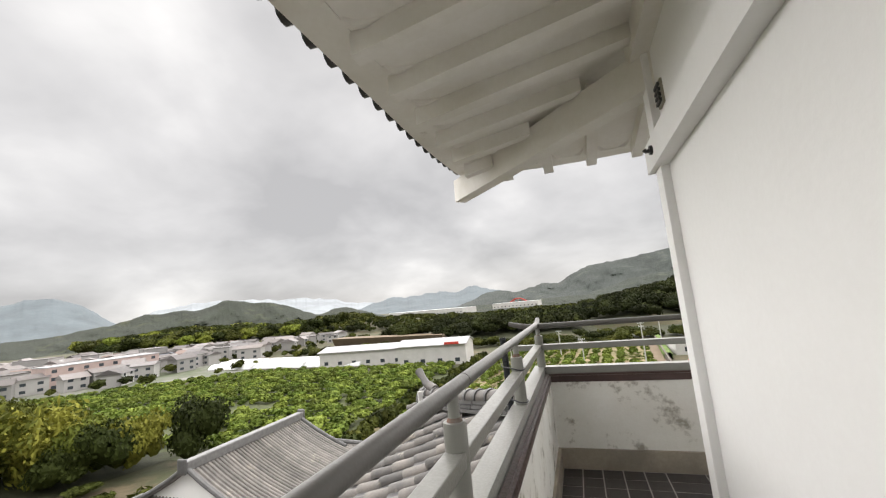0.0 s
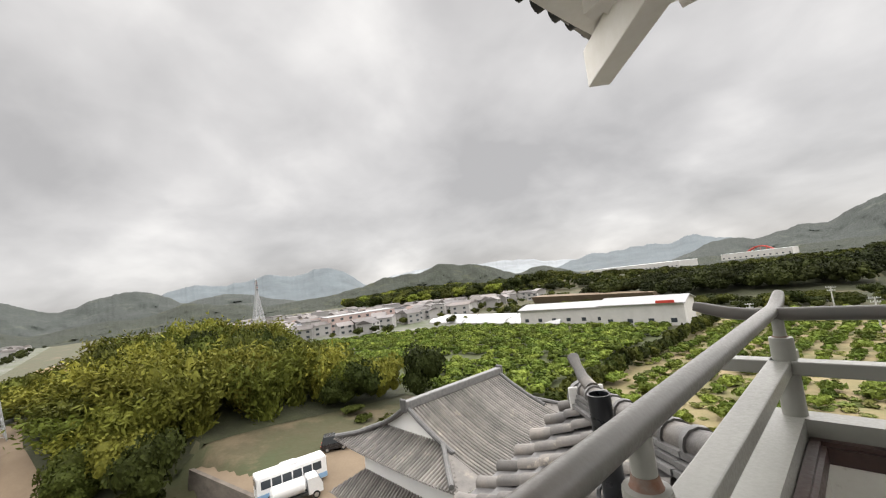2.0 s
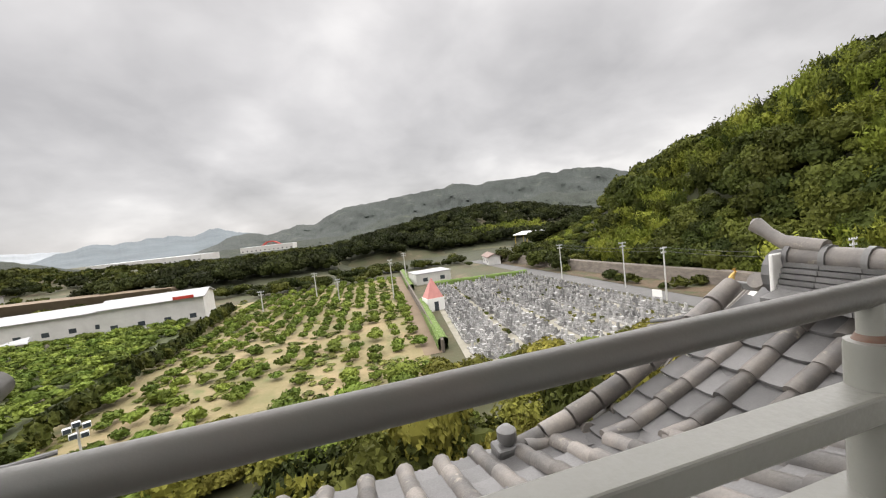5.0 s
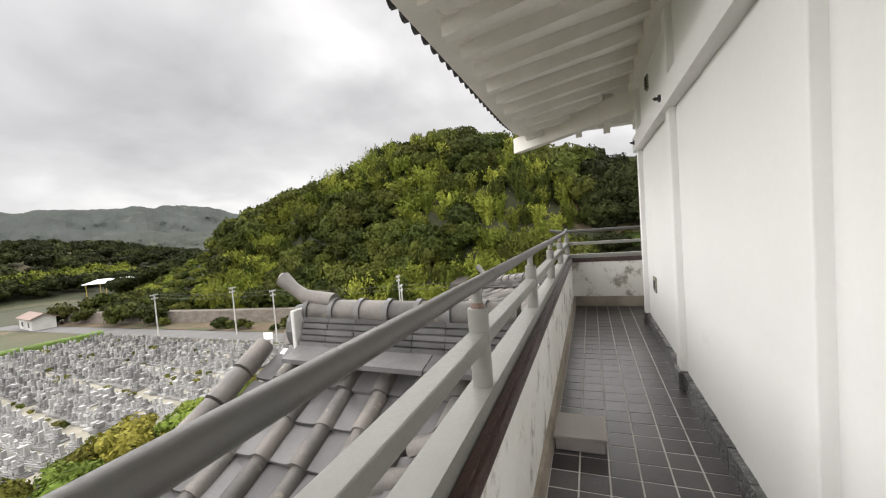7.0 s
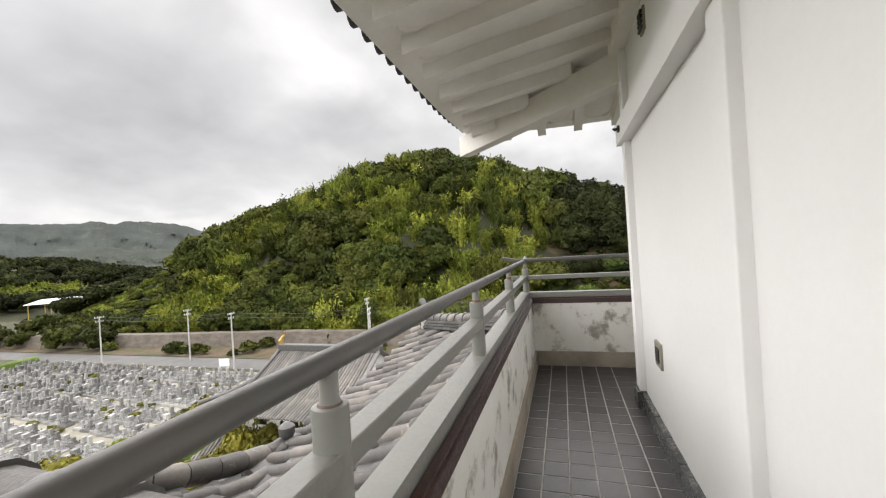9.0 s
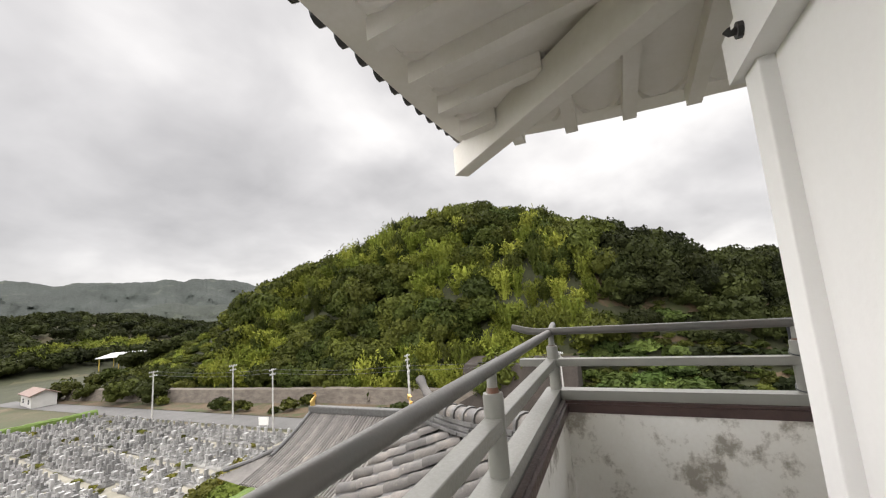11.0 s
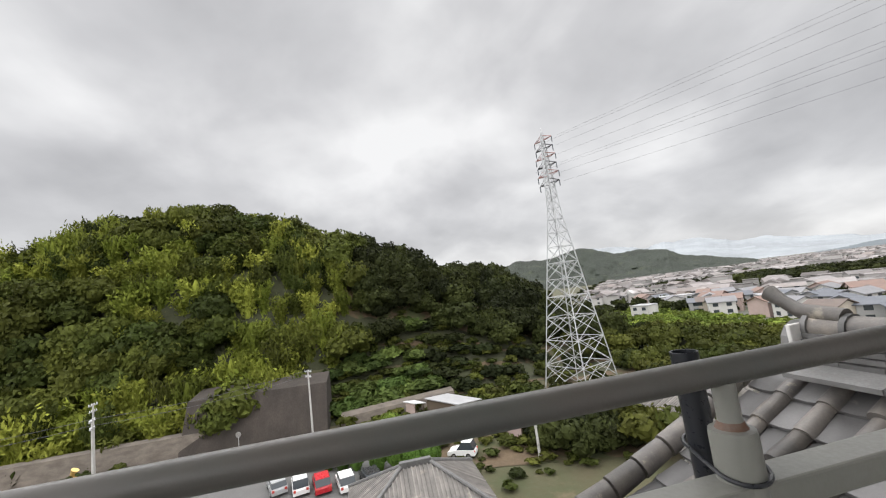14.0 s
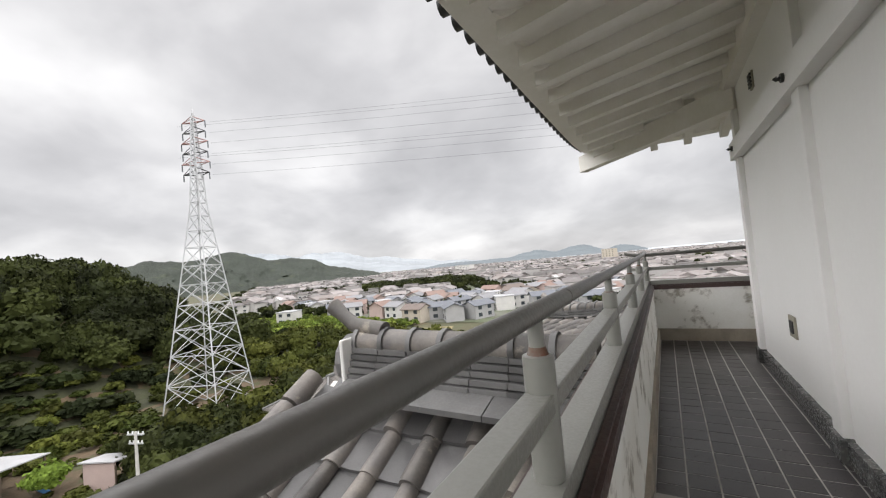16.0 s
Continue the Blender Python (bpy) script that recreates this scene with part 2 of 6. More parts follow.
# ---------------------------------------------------------------- the tower's top storey
W = 6.45
CENTRE = Matrix.Translation((W / 2, -W / 2, 0))
# each side in its own measure: s along the wall, o outward from the posts' faces, z up
SIDE = [CENTRE @ Matrix.Rotation(radians(-90 * k), 4, "Z") @ CENTRE.inverted() for k in range(4)]
POSTS = ((-1.02, 0.41, 1.885, 3.262, 4.69, 6.06), (-1.02, 0.361, 1.761, 3.17, 4.636, 6.06), (-1.02, 0.4, 1.81, 3.23, 4.65, 6.06), (-1.02, 0.65, 2.04, 3.42, 4.794, 6.147))
NAMES = ("north", "east", "south", "west")


def bent(x):
    """How far the upper eave rises towards its corners."""
    return 0.1 * max(0.0, (abs(x - W / 2) - W / 2 - 0.2) / 1.6) ** 2


def mitred(shape, m, o0, o1, z0, z1, lift=None, steps=1, slope=0.0):
    """A bar all along one side, cut at 45 degrees at the corners; slope: rise of its inner edge."""
    rows = []
    for k in range(steps + 1):
        a = k / steps
        ring = []
        for o, z in ((o0, z0 + slope), (o1, z0), (o1, z1), (o0, z1 + slope)):
            s = -o + a * (W + 2 * o)
            ring.append(m @ Vector((s, o, z + (lift(s) if lift else 0))))
        rows.append(ring)
    k0 = len(shape.v)
    shape.v += [tuple(p) for r in rows for p in r]
    for k in range(steps):
        for j in range(4):
            a, b = k0 + 4 * k + j, k0 + 4 * k + (j + 1) % 4
            shape.f.append((a, b, b + 4, a + 4))
    shape.f.append((k0 + 3, k0 + 2, k0 + 1, k0))
    shape.f.append(tuple(k0 + 4 * steps + j for j in range(4)))


# the walled core is a little narrower from west to east than the gallery round it
TIGHT = Matrix.Scale(0.9907, 4, (1, 0, 0))
# along each wall: its two posts, the low vent, and the high vent with its height
WALL_POSTS = ((2.12, 4.24), (2.12, 4.1), (2.12, 4.24), (2.12, 4.24))
LOW_VENT = (5.6, 4.95, 5.12, 5.12)
HIGH_VENT = ((5.56, 2.94), (5.42, 2.86), (5.7, 2.8), (W - 0.27, 2.74))

for k in range(4):
    m, side = TIGHT @ SIDE[k], NAMES[k]
    inset = 0.06 if k % 2 == 0 else 0.31
    wall = solid("wall_" + side, Shape().box(inset, -0.31, 0.0, W - inset, -0.06, 3.5, m), PLASTER, "smooth white plastered outer wall of the tower", kind="structure")
    post = Shape().box(0.008, -0.16, 0.15, 0.165, -0.01, 3.3, m, 0.006)
    part("corner_post", post, PLASTER, wall)
    for s in WALL_POSTS[k]:
        part("wall_post", Shape().box(s - 0.08, -0.12, 0.15, s + 0.08, -0.01, 3.3, m, 0.006), PLASTER, wall)
        part("post_plinth", Shape().box(s - 0.1, -0.12, 0.0, s + 0.1, 0.012, 0.15, m, 0.006), PLINTH, wall)
    part("corner_plinth", Shape().box(-0.014, -0.18, 0.0, 0.18, 0.014, 0.15, m, 0.006), PLINTH, wall)
    beam = Shape()
    mitred(beam, m, -0.12, 0.032, 2.31, 2.495)
    part("beam", beam, PLASTER, wall)
    plate = Shape()
    mitred(plate, m, -0.14, 0.05, 3.1, 3.32)
    part("wall_plate", plate, EAVE, wall)
    # black tile skirting along the wall
    for a, b in ((0.18, WALL_POSTS[k][0] - 0.1), (WALL_POSTS[k][0] + 0.1, WALL_POSTS[k][1] - 0.1), (WALL_POSTS[k][1] + 0.1, W - 0.16)):
        n = round((b - a) / 0.165)
        for j in range(n):
            q = a + (b - a) * j / n
            part("skirting_tile", Shape().box(q + 0.003, -0.12, 0.0, q + (b - a) / n - 0.003, -0.02, 0.14 + 0.004 * (j % 2), m), PLINTH, wall)
    vent = thing("wall_vent", "small square vent with beige slats high on the white wall", "vent", kind="")
    u, h = HIGH_VENT[k]
    part("frame", Shape().box(u - 0.06, -0.065, h - 0.08, u + 0.06, -0.045, h + 0.08, m, 0.004), VENTMAT, vent)
    for j in range(4):
        part("slat", Shape().box(u - 0.05, -0.045, h - 0.065 + 0.035 * j, u + 0.05, -0.03, h - 0.045 + 0.035 * j, m), IRON, vent)
    low = thing("low_vent", "small grey rectangular vent plate low on the white wall", "vent")
    part("plate", Shape().box(LOW_VENT[k], -0.065, 0.54, LOW_VENT[k] + 0.18, -0.045, 0.72, m, 0.004), VENTMAT, low)
    # no hole is cut: a raised dark block stands for the shade inside
    part("opening", Shape().box(LOW_VENT[k] + 0.04, -0.047, 0.58, LOW_VENT[k] + 0.14, -0.038, 0.68, m), IRON, low)
    for s in (*WALL_POSTS[k], W - 0.2):
        hook = thing("iron_hook", "small black iron hook on the white beam", "hook", group="iron hooks along the beam")
        part("rose", Shape().tube([m @ Vector((s, 0.03, 2.41)), m @ Vector((s, 0.05, 2.41))], 0.03, 10), IRON, hook)
        part("stem", Shape().tube([m @ Vector((s, 0.05, 2.41)), m @ Vector((s, 0.07, 2.405)), m @ Vector((s, 0.078, 2.42))], [0.016, 0.012, 0.016], 8), IRON, hook)

    # ---- gallery: parapet, capping and kerb
    m = SIDE[k]
    para = Shape()
    mitred(para, m, 0.95, 1.13, -0.3, 0.745)
    parapet = solid("parapet_" + side, para, MOULDY, "low white plastered parapet, stained by damp and mould", kind="structure")
    kerb = Shape()
    mitred(kerb, m, 0.925, 0.953, 0.0, 0.168)
    part("mortar_kerb", kerb, MORTAR, parapet, "beige mortar kerb")
    cap = Shape()
    mitred(cap, m, 0.94, 1.145, 0.745, 0.80)
    mitred(cap, m, 0.955, 0.985, 0.80, 0.815)
    part("capping", cap, CAP, parapet, "dark brown metal capping")

    # ---- railing
    rail = thing("railing", "grey painted steel railing with round top rail, on a parapet", "railing", group="railings round the gallery")
    lower = Shape()
    mitred(lower, m, 0.99, 1.09, 0.80, 0.875)
    part("bottom_rail", lower, STEEL, rail)
    part("middle_rail", Shape().box(-1.035 - 0.22, 1.0, 1.03 + 0.002 * (k % 2), W + 1.035 + 0.22, 1.07, 1.082, m, 0.005), STEEL, rail)
    far, top = 1.035, (1.258, 1.27, 1.266, 1.268)[k]
    path = [(-far - 0.262, 1.035, top + 0.042), (-far - 0.21, 1.035, top + 0.027), (-far - 0.145, 1.035, top + 0.010), (-far - 0.065, 1.035, top), (-far, 1.035, top)]
    path += [(W * j / 8, 1.035, top) for j in range(9)]
    path += [(W - x, y, z) for x, y, z in path[4::-1]]
    part("top_rail", Shape().tube([m @ Vector(p) for p in path], [0.0215, 0.0245] + [0.0258] * (len(path) - 4) + [0.0245, 0.0215], 20), RAIL, rail, smooth=True)
    for j, s in enumerate(POSTS[k]):
        foot = part("post", Shape().tube([m @ Vector((s, 1.035, z)) for z in (0.86, 1.158, 1.168, 1.17)], [0.039, 0.039, 0.0375, 0.028], 20), STEEL, rail, smooth=True)
        part("stem", Shape().tube([m @ Vector((s, 1.035, z)) for z in (1.17, 1.185, 1.25)], [0.024, 0.02, 0.02], 14), STEEL, foot, smooth=True)
        part("rust_ring", Shape().tube([m @ Vector((s, 1.035, z)) for z in (1.169, 1.173, 1.175 + 0.007 * (j % 3))], [0.028, 0.025, 0.0212], 14), RUST, foot, "rust-stained ring", smooth=True)
    for j in range(1, 3):
        q = -1.02 + 1.418 * 2 * j + 0.28
        part("sleeve", Shape().tube([m @ Vector((q, 1.035, top)), m @ Vector((q + 0.012, 1.035, top))], 0.027, 20), RAIL, rail, smooth=True)

# floor slab under the tiles
slab = Shape()
for k in range(4):
    mitred(slab, SIDE[k], -0.2, 1.12, -0.32, -0.0025)
floor = solid("floor", slab, GROUT, "dark grey tiled gallery floor with pale joints", kind="structure")

# ---- upper eaves
eaves = Shape()
for k in range(4):
    mitred(eaves, SIDE[k], -0.2, 1.62, 3.09, 3.14, None, 1, 0.24)
soffit = solid("ceiling", eaves, EAVE, "white plastered underside of the wide roof eaves", kind="structure")
for k in range(4):
    m = SIDE[k]
    fascia = Shape()
    mitred(fascia, m, 1.60, 1.84, 3.085, 3.225, bent, 28)
    roof_edge = solid("eave_fascia", fascia, EAVE, "thick rounded white plaster eave edge", "eave", kind="structure")
    count = 19
    for j in range(count + 1):
        s = W / 2 + (j - count / 2) * 0.4654
        begin = max(-0.02, abs(s - W / 2) - W / 2 + 0.1)
        if begin > 1.4:
            continue
        def under(o):
            return 2.955 + 0.15 * (1.62 - o)
        a, b, w = begin, 1.615, 0.052
        outline = [m @ Vector((s - w, a, under(a))), m @ Vector((s - w, b, under(b) - 0.01)), m @ Vector((s - w, b, 3.12)), m @ Vector((s - w, a, 3.12 + 0.13 * (1.62 - a)))]
        part("rafter", Shape().prism(outline, m.to_3x3() @ Vector((2 * w, 0, 0))), EAVE, soffit)
        # rounded plaster fillets on both sides of the rafter's foot
        for q in (-1, 1):
            fil = [m @ Vector((s + q * (w - 0.01), 1.38, 3.13)), m @ Vector((s + q * (w + 0.012), 1.5, 3.11)), m @ Vector((s + q * (w + 0.045), 1.57, 3.10)), m @ Vector((s + q * (w + 0.1), 1.6, 3.11))]
            part("fillet", Shape().tube(fil, [0.01, 0.028, 0.036, 0.03], 6), EAVE, soffit, smooth=True)
    # black round tile ends along the edge
    edge = Shape()
    mitred(edge, m, 1.70, 1.91, 3.228, 3.256, bent, 28)
    part("tile_edge", edge, EAVEDISC, roof_edge)
    disc = Shape().tube([(0, 1.72, 0), (0, 1.955, 0), (0, 1.96, 0)], [0.066, 0.068, 0.05], 10).mesh("eave_disc", EAVEDISC, True)
    count = round((W + 3.7) / 0.212)
    for j in range(count + 1):
        s = W / 2 + (j - count / 2) * 0.212
        piece("eave_disc", disc, roof_edge, m @ Matrix.Translation((s, -0.008, 3.222 + bent(s))))
    hip = m @ Matrix.Rotation(radians(45), 4, "Z")
    solid("hip_beam", Shape().box(-0.08, -0.2, 2.86, 0.08, 2.69, 3.15, hip, 0.008), EAVE, "heavy white plastered hip beam jutting from the eave corner", "beam", group="hip beams")

upper = Shape()
for k in range(4):
    mitred(upper, SIDE[k], -2.4, 1.93, 3.25, 3.29, None, 1, 2.3)
top_roof = solid("upper_roof", upper, FARTILE, "grey tiled hipped roof of the tower", "roof", kind="structure")
rows = Shape()
for k in range(4):
    for j in range(36):
        s = W / 2 + (j - 17.5) * 0.265
        a = max(-2.4, abs(s - W / 2) - W / 2)
        zz = [3.29 + (1.93 - o) * 2.3 / 4.33 for o in (a, 1.93)]
        rows.tube([SIDE[k] @ Vector((s, a, zz[0])), SIDE[k] @ Vector((s, 1.95, zz[1]))], 0.07, 6)
rows.tube([(W / 2 - 1.4, -W / 2, 5.75), (W / 2 + 1.4, -W / 2, 5.75)], 0.2, 10)
tagged(part("tile_rows", rows, FARTILE, top_roof), kind="stuff")

# ---- lower roof round the gallery
def main_z(s, o):
    u = o - 1.15
    over = max(0.0, abs(s - W / 2) - (W / 2 - 0.6)) / (o + 0.6)
    return 0.42 - 0.46 * u + 0.04 * u * u + 0.42 * over ** 3 * (u / 2.35)


def dormer_z(s, o):
    d = abs(s - W / 2)
    return 0.56 - 0.62 * d + 0.075 * d * d + 0.05 * max(0.0, o - 2.4)


def roof_z(k, s, o):
    z = main_z(s, o)
    return max(z, dormer_z(s, o)) if k < 2 and o < 3.3 and abs(s - W / 2) < 2.7 else z


lower_roof = thing("lower_roof", "grey clay tiled roof below the gallery, with weathered round cover tiles", "roof", kind="structure")
for k in range(4):
    deck = Shape()
    rows = []
    for i in range(25):
        o = 1.1 + 2.4 * i / 24
        rows.append([SIDE[k] @ Vector((s, o, roof_z(k, s, o) - 0.05)) for s in (-o + (W + 2 * o) * j / 60 for j in range(61))])
    deck.grid(rows)
    part("roof_deck", deck, RIDGE, lower_roof)
    board = Shape()
    for i in range(60):
        a, b = [(-3.5 + (W + 7.0) * q / 60) for q in (i, i + 1)]
        board.add([SIDE[k] @ Vector(p) for p in ((a, 3.45, main_z(a, 3.45) - 0.25), (b, 3.45, main_z(b, 3.45) - 0.25), (b, 3.45, main_z(b, 3.45) - 0.06), (a, 3.45, main_z(a, 3.45) - 0.06))], [(0, 1, 2, 3)])
    part("eave_board", board, EAVE, lower_roof)

cover_mesh = Shape().tube([(-0.145, 0, -0.012), (0.13, 0, 0.0), (0.15, 0, 0.0)], [0.061, 0.071, 0.07], 8, True, 0.0, math.pi).mesh("cover_tile", KAWARA, True)
end_mesh = Shape().tube([(-0.145, 0, -0.012), (0.12, 0, 0.0), (0.15, 0, 0.0), (0.152, 0, 0)], [0.061, 0.071, 0.078, 0.05], 10).mesh("eave_cover_tile", KAWARA, True)
pan = Shape()
pan.grid([[(x, y, z + 1.6 * y * y) for y in (-0.12, -0.06, 0, 0.06, 0.12)] for x, z in ((-0.14, -0.03), (0.14, 0.0), (0.142, -0.028))])
pan_mesh = pan.mesh("pan_tile", PAN, True)
slots = []


def slot(kind, k, s, o, ds, do, near):
    a = Vector((s - ds, o - do, roof_z(k, s - ds, o - do)))
    b = Vector((s + ds, o + do, roof_z(k, s + ds, o + do)))
    x = (b - a).normalized()
    y = Vector((0, 0, 1)).cross(x).normalized()
    z = x.cross(y)
    p = (a + b) / 2
    wob = random.uniform(-0.008, 0.008)
    local = Matrix(((x.x, y.x, z.x, p.x), (x.y, y.y, z.y, p.y + wob), (x.z, y.z, z.z, p.z - 0.015 + wob), (0, 0, 0, 1)))
    slots.append((near, kind, SIDE[k] @ local @ Matrix.Rotation(random.uniform(-0.03, 0.03), 4, "Z")))


for k in range(4):
    count = round((W + 6.9) / 0.3)
    for j in range(2 * count + 1):
        s = W / 2 + (j / 2 - count / 2) * 0.3
        for i in range(9):
            o = 1.26 + 0.262 * i
            if abs(s - W / 2) > W / 2 + o - 0.12 or (k < 2 and o < 3.35 and dormer_z(s, o) > main_z(s, o) - 0.02 and abs(s - W / 2) < 2.7):
                continue
            kind = "pan" if j % 2 else ("end" if i == 8 else "cover")
            slot(kind, k, s, o, 0, 0.13, abs(s - (0.2 if k == 0 else 5.6)) + o * 0.5 + (0 if k < 2 else 50))
    if k > 1:
        continue
    for j in range(15):
        o = 1.2 + 0.15 * j
        for i in range(10):
            for sign in (-1, 1):
                s = W / 2 + sign * (0.24 + 0.262 * i)
                if dormer_z(s, o) < main_z(s, o) - 0.06:
                    continue
                near = abs(o - 1.2) * 0.6 + 0.4 * abs(s - W / 2) + (0 if sign == (-1 if k == 0 else -1) else 20)
                slot("pan" if j % 2 else "cover", k, s, o, sign * 0.13, 0, near)
slots.sort(key=lambda q: q[0])
meshes = {"pan": (pan_mesh, "pan_tile"), "cover": (cover_mesh, "cover_tile"), "end": (end_mesh, "eave_tile")}
counts, rest, pan_rest = {"pan": 0, "cover": 0, "end": 0}, Shape(), Shape()
for near, kind, m in slots:
    mesh, name = meshes[kind]
    counts[kind] += 1
    if counts[kind] <= 280:
        piece(name, mesh, lower_roof, m)
    else:
        (pan_rest if kind == "pan" else rest).add([m @ q.co for q in mesh.vertices], [tuple(p.vertices) for p in mesh.polygons])
part("tiles_rest", rest, KAWARA_REST, lower_roof, smooth=True, kind="stuff")
part("pan_tiles_rest", pan_rest, PAN_REST, lower_roof, smooth=True, kind="stuff")


def ridge_line(name, label, m, length, run_z, stack, wide, horn, end, cap=0.088, base=0.0):
    """A roof ridge along +y of m: courses of thin tiles, round caps, an end tile and a horn."""
    ridge = thing(name, label, "roof ridge", group="roof ridges")
    steps = max(3, round(length / 0.27))
    for i in range(stack):
        w = wide * (1 - 0.5 * i / stack)
        for j in range(steps):
            y0, y1 = length * j / steps, length * (j + 1) / steps
            z0, z1 = run_z(y0) + 0.046 * i, run_z(y1) + 0.046 * i
            q = random.uniform(-0.006, 0.006)
            b = Shape().add([m @ Vector(p) for p in ((-w + q, y0, z0), (w + q, y0, z0), (w + q, y1 - 0.006, z1), (-w + q, y1 - 0.006, z1), (-w + q, y0, z0 + 0.036), (w + q, y0, z0 + 0.036), (w + q, y1 - 0.006, z1 + 0.036), (-w + q, y1 - 0.006, z1 + 0.036))],
                            [(3, 2, 1, 0), (4, 5, 6, 7), (0, 1, 5, 4), (1, 2, 6, 5), (2, 3, 7, 6), (3, 0, 4, 7)])
            part("course_tile", b, RIDGE, ridge)
    if base:
        for sign in (-1, 1):
            for j in range(max(2, steps // 2)):
                y0, y1 = length * j / max(2, steps // 2), length * (j + 1) / max(2, steps // 2) - 0.008
                b = [(sign * (wide - 0.03), run_z(y0) + 0.012), (sign * (wide + base), run_z(y0) - 0.04), (sign * (wide + base), run_z(y0) - 0.075), (sign * (wide - 0.03), run_z(y0) - 0.03)]
                part("base_tile", Shape().prism([m @ Vector((x, y0, z)) for x, z in b], m.to_3x3() @ Vector((0, y1 - y0, run_z(y1) - run_z(y0)))), RIDGE, ridge)
    crown = 0.046 * stack
    for j in range(steps):
        y0, y1 = length * j / steps, length * (j + 1) / steps
        part("cap_tile", Shape().tube([m @ Vector((0, y0, run_z(y0) + crown + 0.02)), m @ Vector((0, y1 - 0.03, run_z(y1) + crown + 0.02))], cap, 12), KAWARA, ridge, smooth=True)
        part("cap_band", Shape().tube([m @ Vector((0, y1 - 0.035, run_z(y1) + crown + 0.02)), m @ Vector((0, y1 + 0.005, run_z(y1) + crown + 0.02))], cap + 0.018, 12), RIDGE, ridge, smooth=True)
    z = run_z(length)
    part("lime_joint", Shape().box(-wide - 0.02, length, z - 0.03, wide + 0.02, length + 0.035, z + crown + 0.07, m, 0.012), LIME, ridge, "white lime mortar")
    face = [(end * math.cos(a), 0, z + crown * 0.5 + end * math.sin(a)) for a in (math.pi * 2 * i / 14 for i in range(14))]
    part("end_tile", Shape().prism([m @ Vector((x, length + 0.035, q)) for x, y, q in face], m.to_3x3() @ Vector((0, 0.08, 0))), RIDGE, ridge)
    tip = [(0, length - 0.25, z + crown + 0.1), (0, length + horn * 0.2, z + crown + 0.15), (0, length + horn * 0.62, z + crown + 0.23), (0, length + horn, z + crown + 0.31), (0, length + horn + 0.01, z + crown + 0.312)]
    part("horn", Shape().tube([m @ Vector(p) for p in tip], [0.075, 0.062, 0.054, 0.072, 0.055], 14), KAWARA, ridge, smooth=True)
    # the tip is solid; a dark disc paints the shade of a hollow
    part("horn_end", Shape().tube([m @ Vector((0, length + horn + 0.004, z + crown + 0.3115)), m @ Vector((0, length + horn + 0.016, z + crown + 0.315))], [0.05, 0.046], 14), IRON, ridge, "dark end disc standing in for a shaded hollow")
    return ridge


for k in range(2):
    ridge_line("dormer_ridge", "stacked grey tile ridge of a roof dormer, with upturned horn", SIDE[k] @ Matrix.Translation((W / 2, 1.13, 0)), 1.82, lambda y: 0.56 + 0.02 * y, 5, 0.2, 0.28, 0.2, 0.104, 0.2)
    gable = [(W / 2 + d, 3.3, 0.5 - 0.62 * abs(d) + 0.075 * d * d) for d in (-2.4, -1.6, -0.8, 0, 0.8, 1.6, 2.4)]
    solid("dormer_gable", Shape().prism([SIDE[k] @ Vector(p) for p in gable] + [SIDE[k] @ Vector((W / 2, 3.3, -0.75))], SIDE[k].to_3x3() @ Vector((0, -0.12, 0))), EAVE, "white plastered gable front of the roof dormer", "gable", kind="structure")
    for sign in (-1, 1):
        verge = Shape()
        for j in range(9):
            d0, d1 = 0.15 + 0.27 * j, 0.15 + 0.27 * (j + 1) - 0.02
            verge.tube([SIDE[k] @ Vector((W / 2 + sign * d, 3.36, dormer_z(W / 2 + sign * d, 3.36) + 0.06)) for d in (d0, d1)], [0.085, 0.095], 10)
        solid("verge_tiles", verge, KAWARA_REST, "row of round grey tiles along the gable edge", "roof tiles", kind="structure", smooth=True)
        x = W / 2 + sign * 2.62
        knob = thing("verge_end_tile", "grey moulded end tile at the foot of the gable edge", "end tile")
        q = dormer_z(x, 3.36)
        part("plate", Shape().box(x - 0.12, 3.26, q, x + 0.12, 3.46, q + 0.16, SIDE[k], 0.03), RIDGE, knob)
        part("knob", Shape().tube([SIDE[k] @ Vector((x, 3.36, q + h)) for h in (0.15, 0.2, 0.27, 0.31)], [0.05, 0.08, 0.08, 0.03], 12), RIDGE, knob, smooth=True)
        part("lime_joint", Shape().box(x - sign * 0.05 - 0.1, 3.2, q - 0.03, x - sign * 0.05 + 0.1, 3.5, q + 0.05, SIDE[k], 0.02), LIME, knob)
for k in range(4):
    diag = SIDE[k] @ Matrix.Rotation(radians(45), 4, "Z")
    ridge_line("hip_ridge", "grey tile hip ridge with round caps and upturned horn", diag @ Matrix.Translation((0, 1.65, 0)), 2.62,
               lambda y: main_z(-(1.65 + y) / 1.4142, (1.65 + y) / 1.4142) + 0.0, 3, 0.17, 0.36, 0.19)

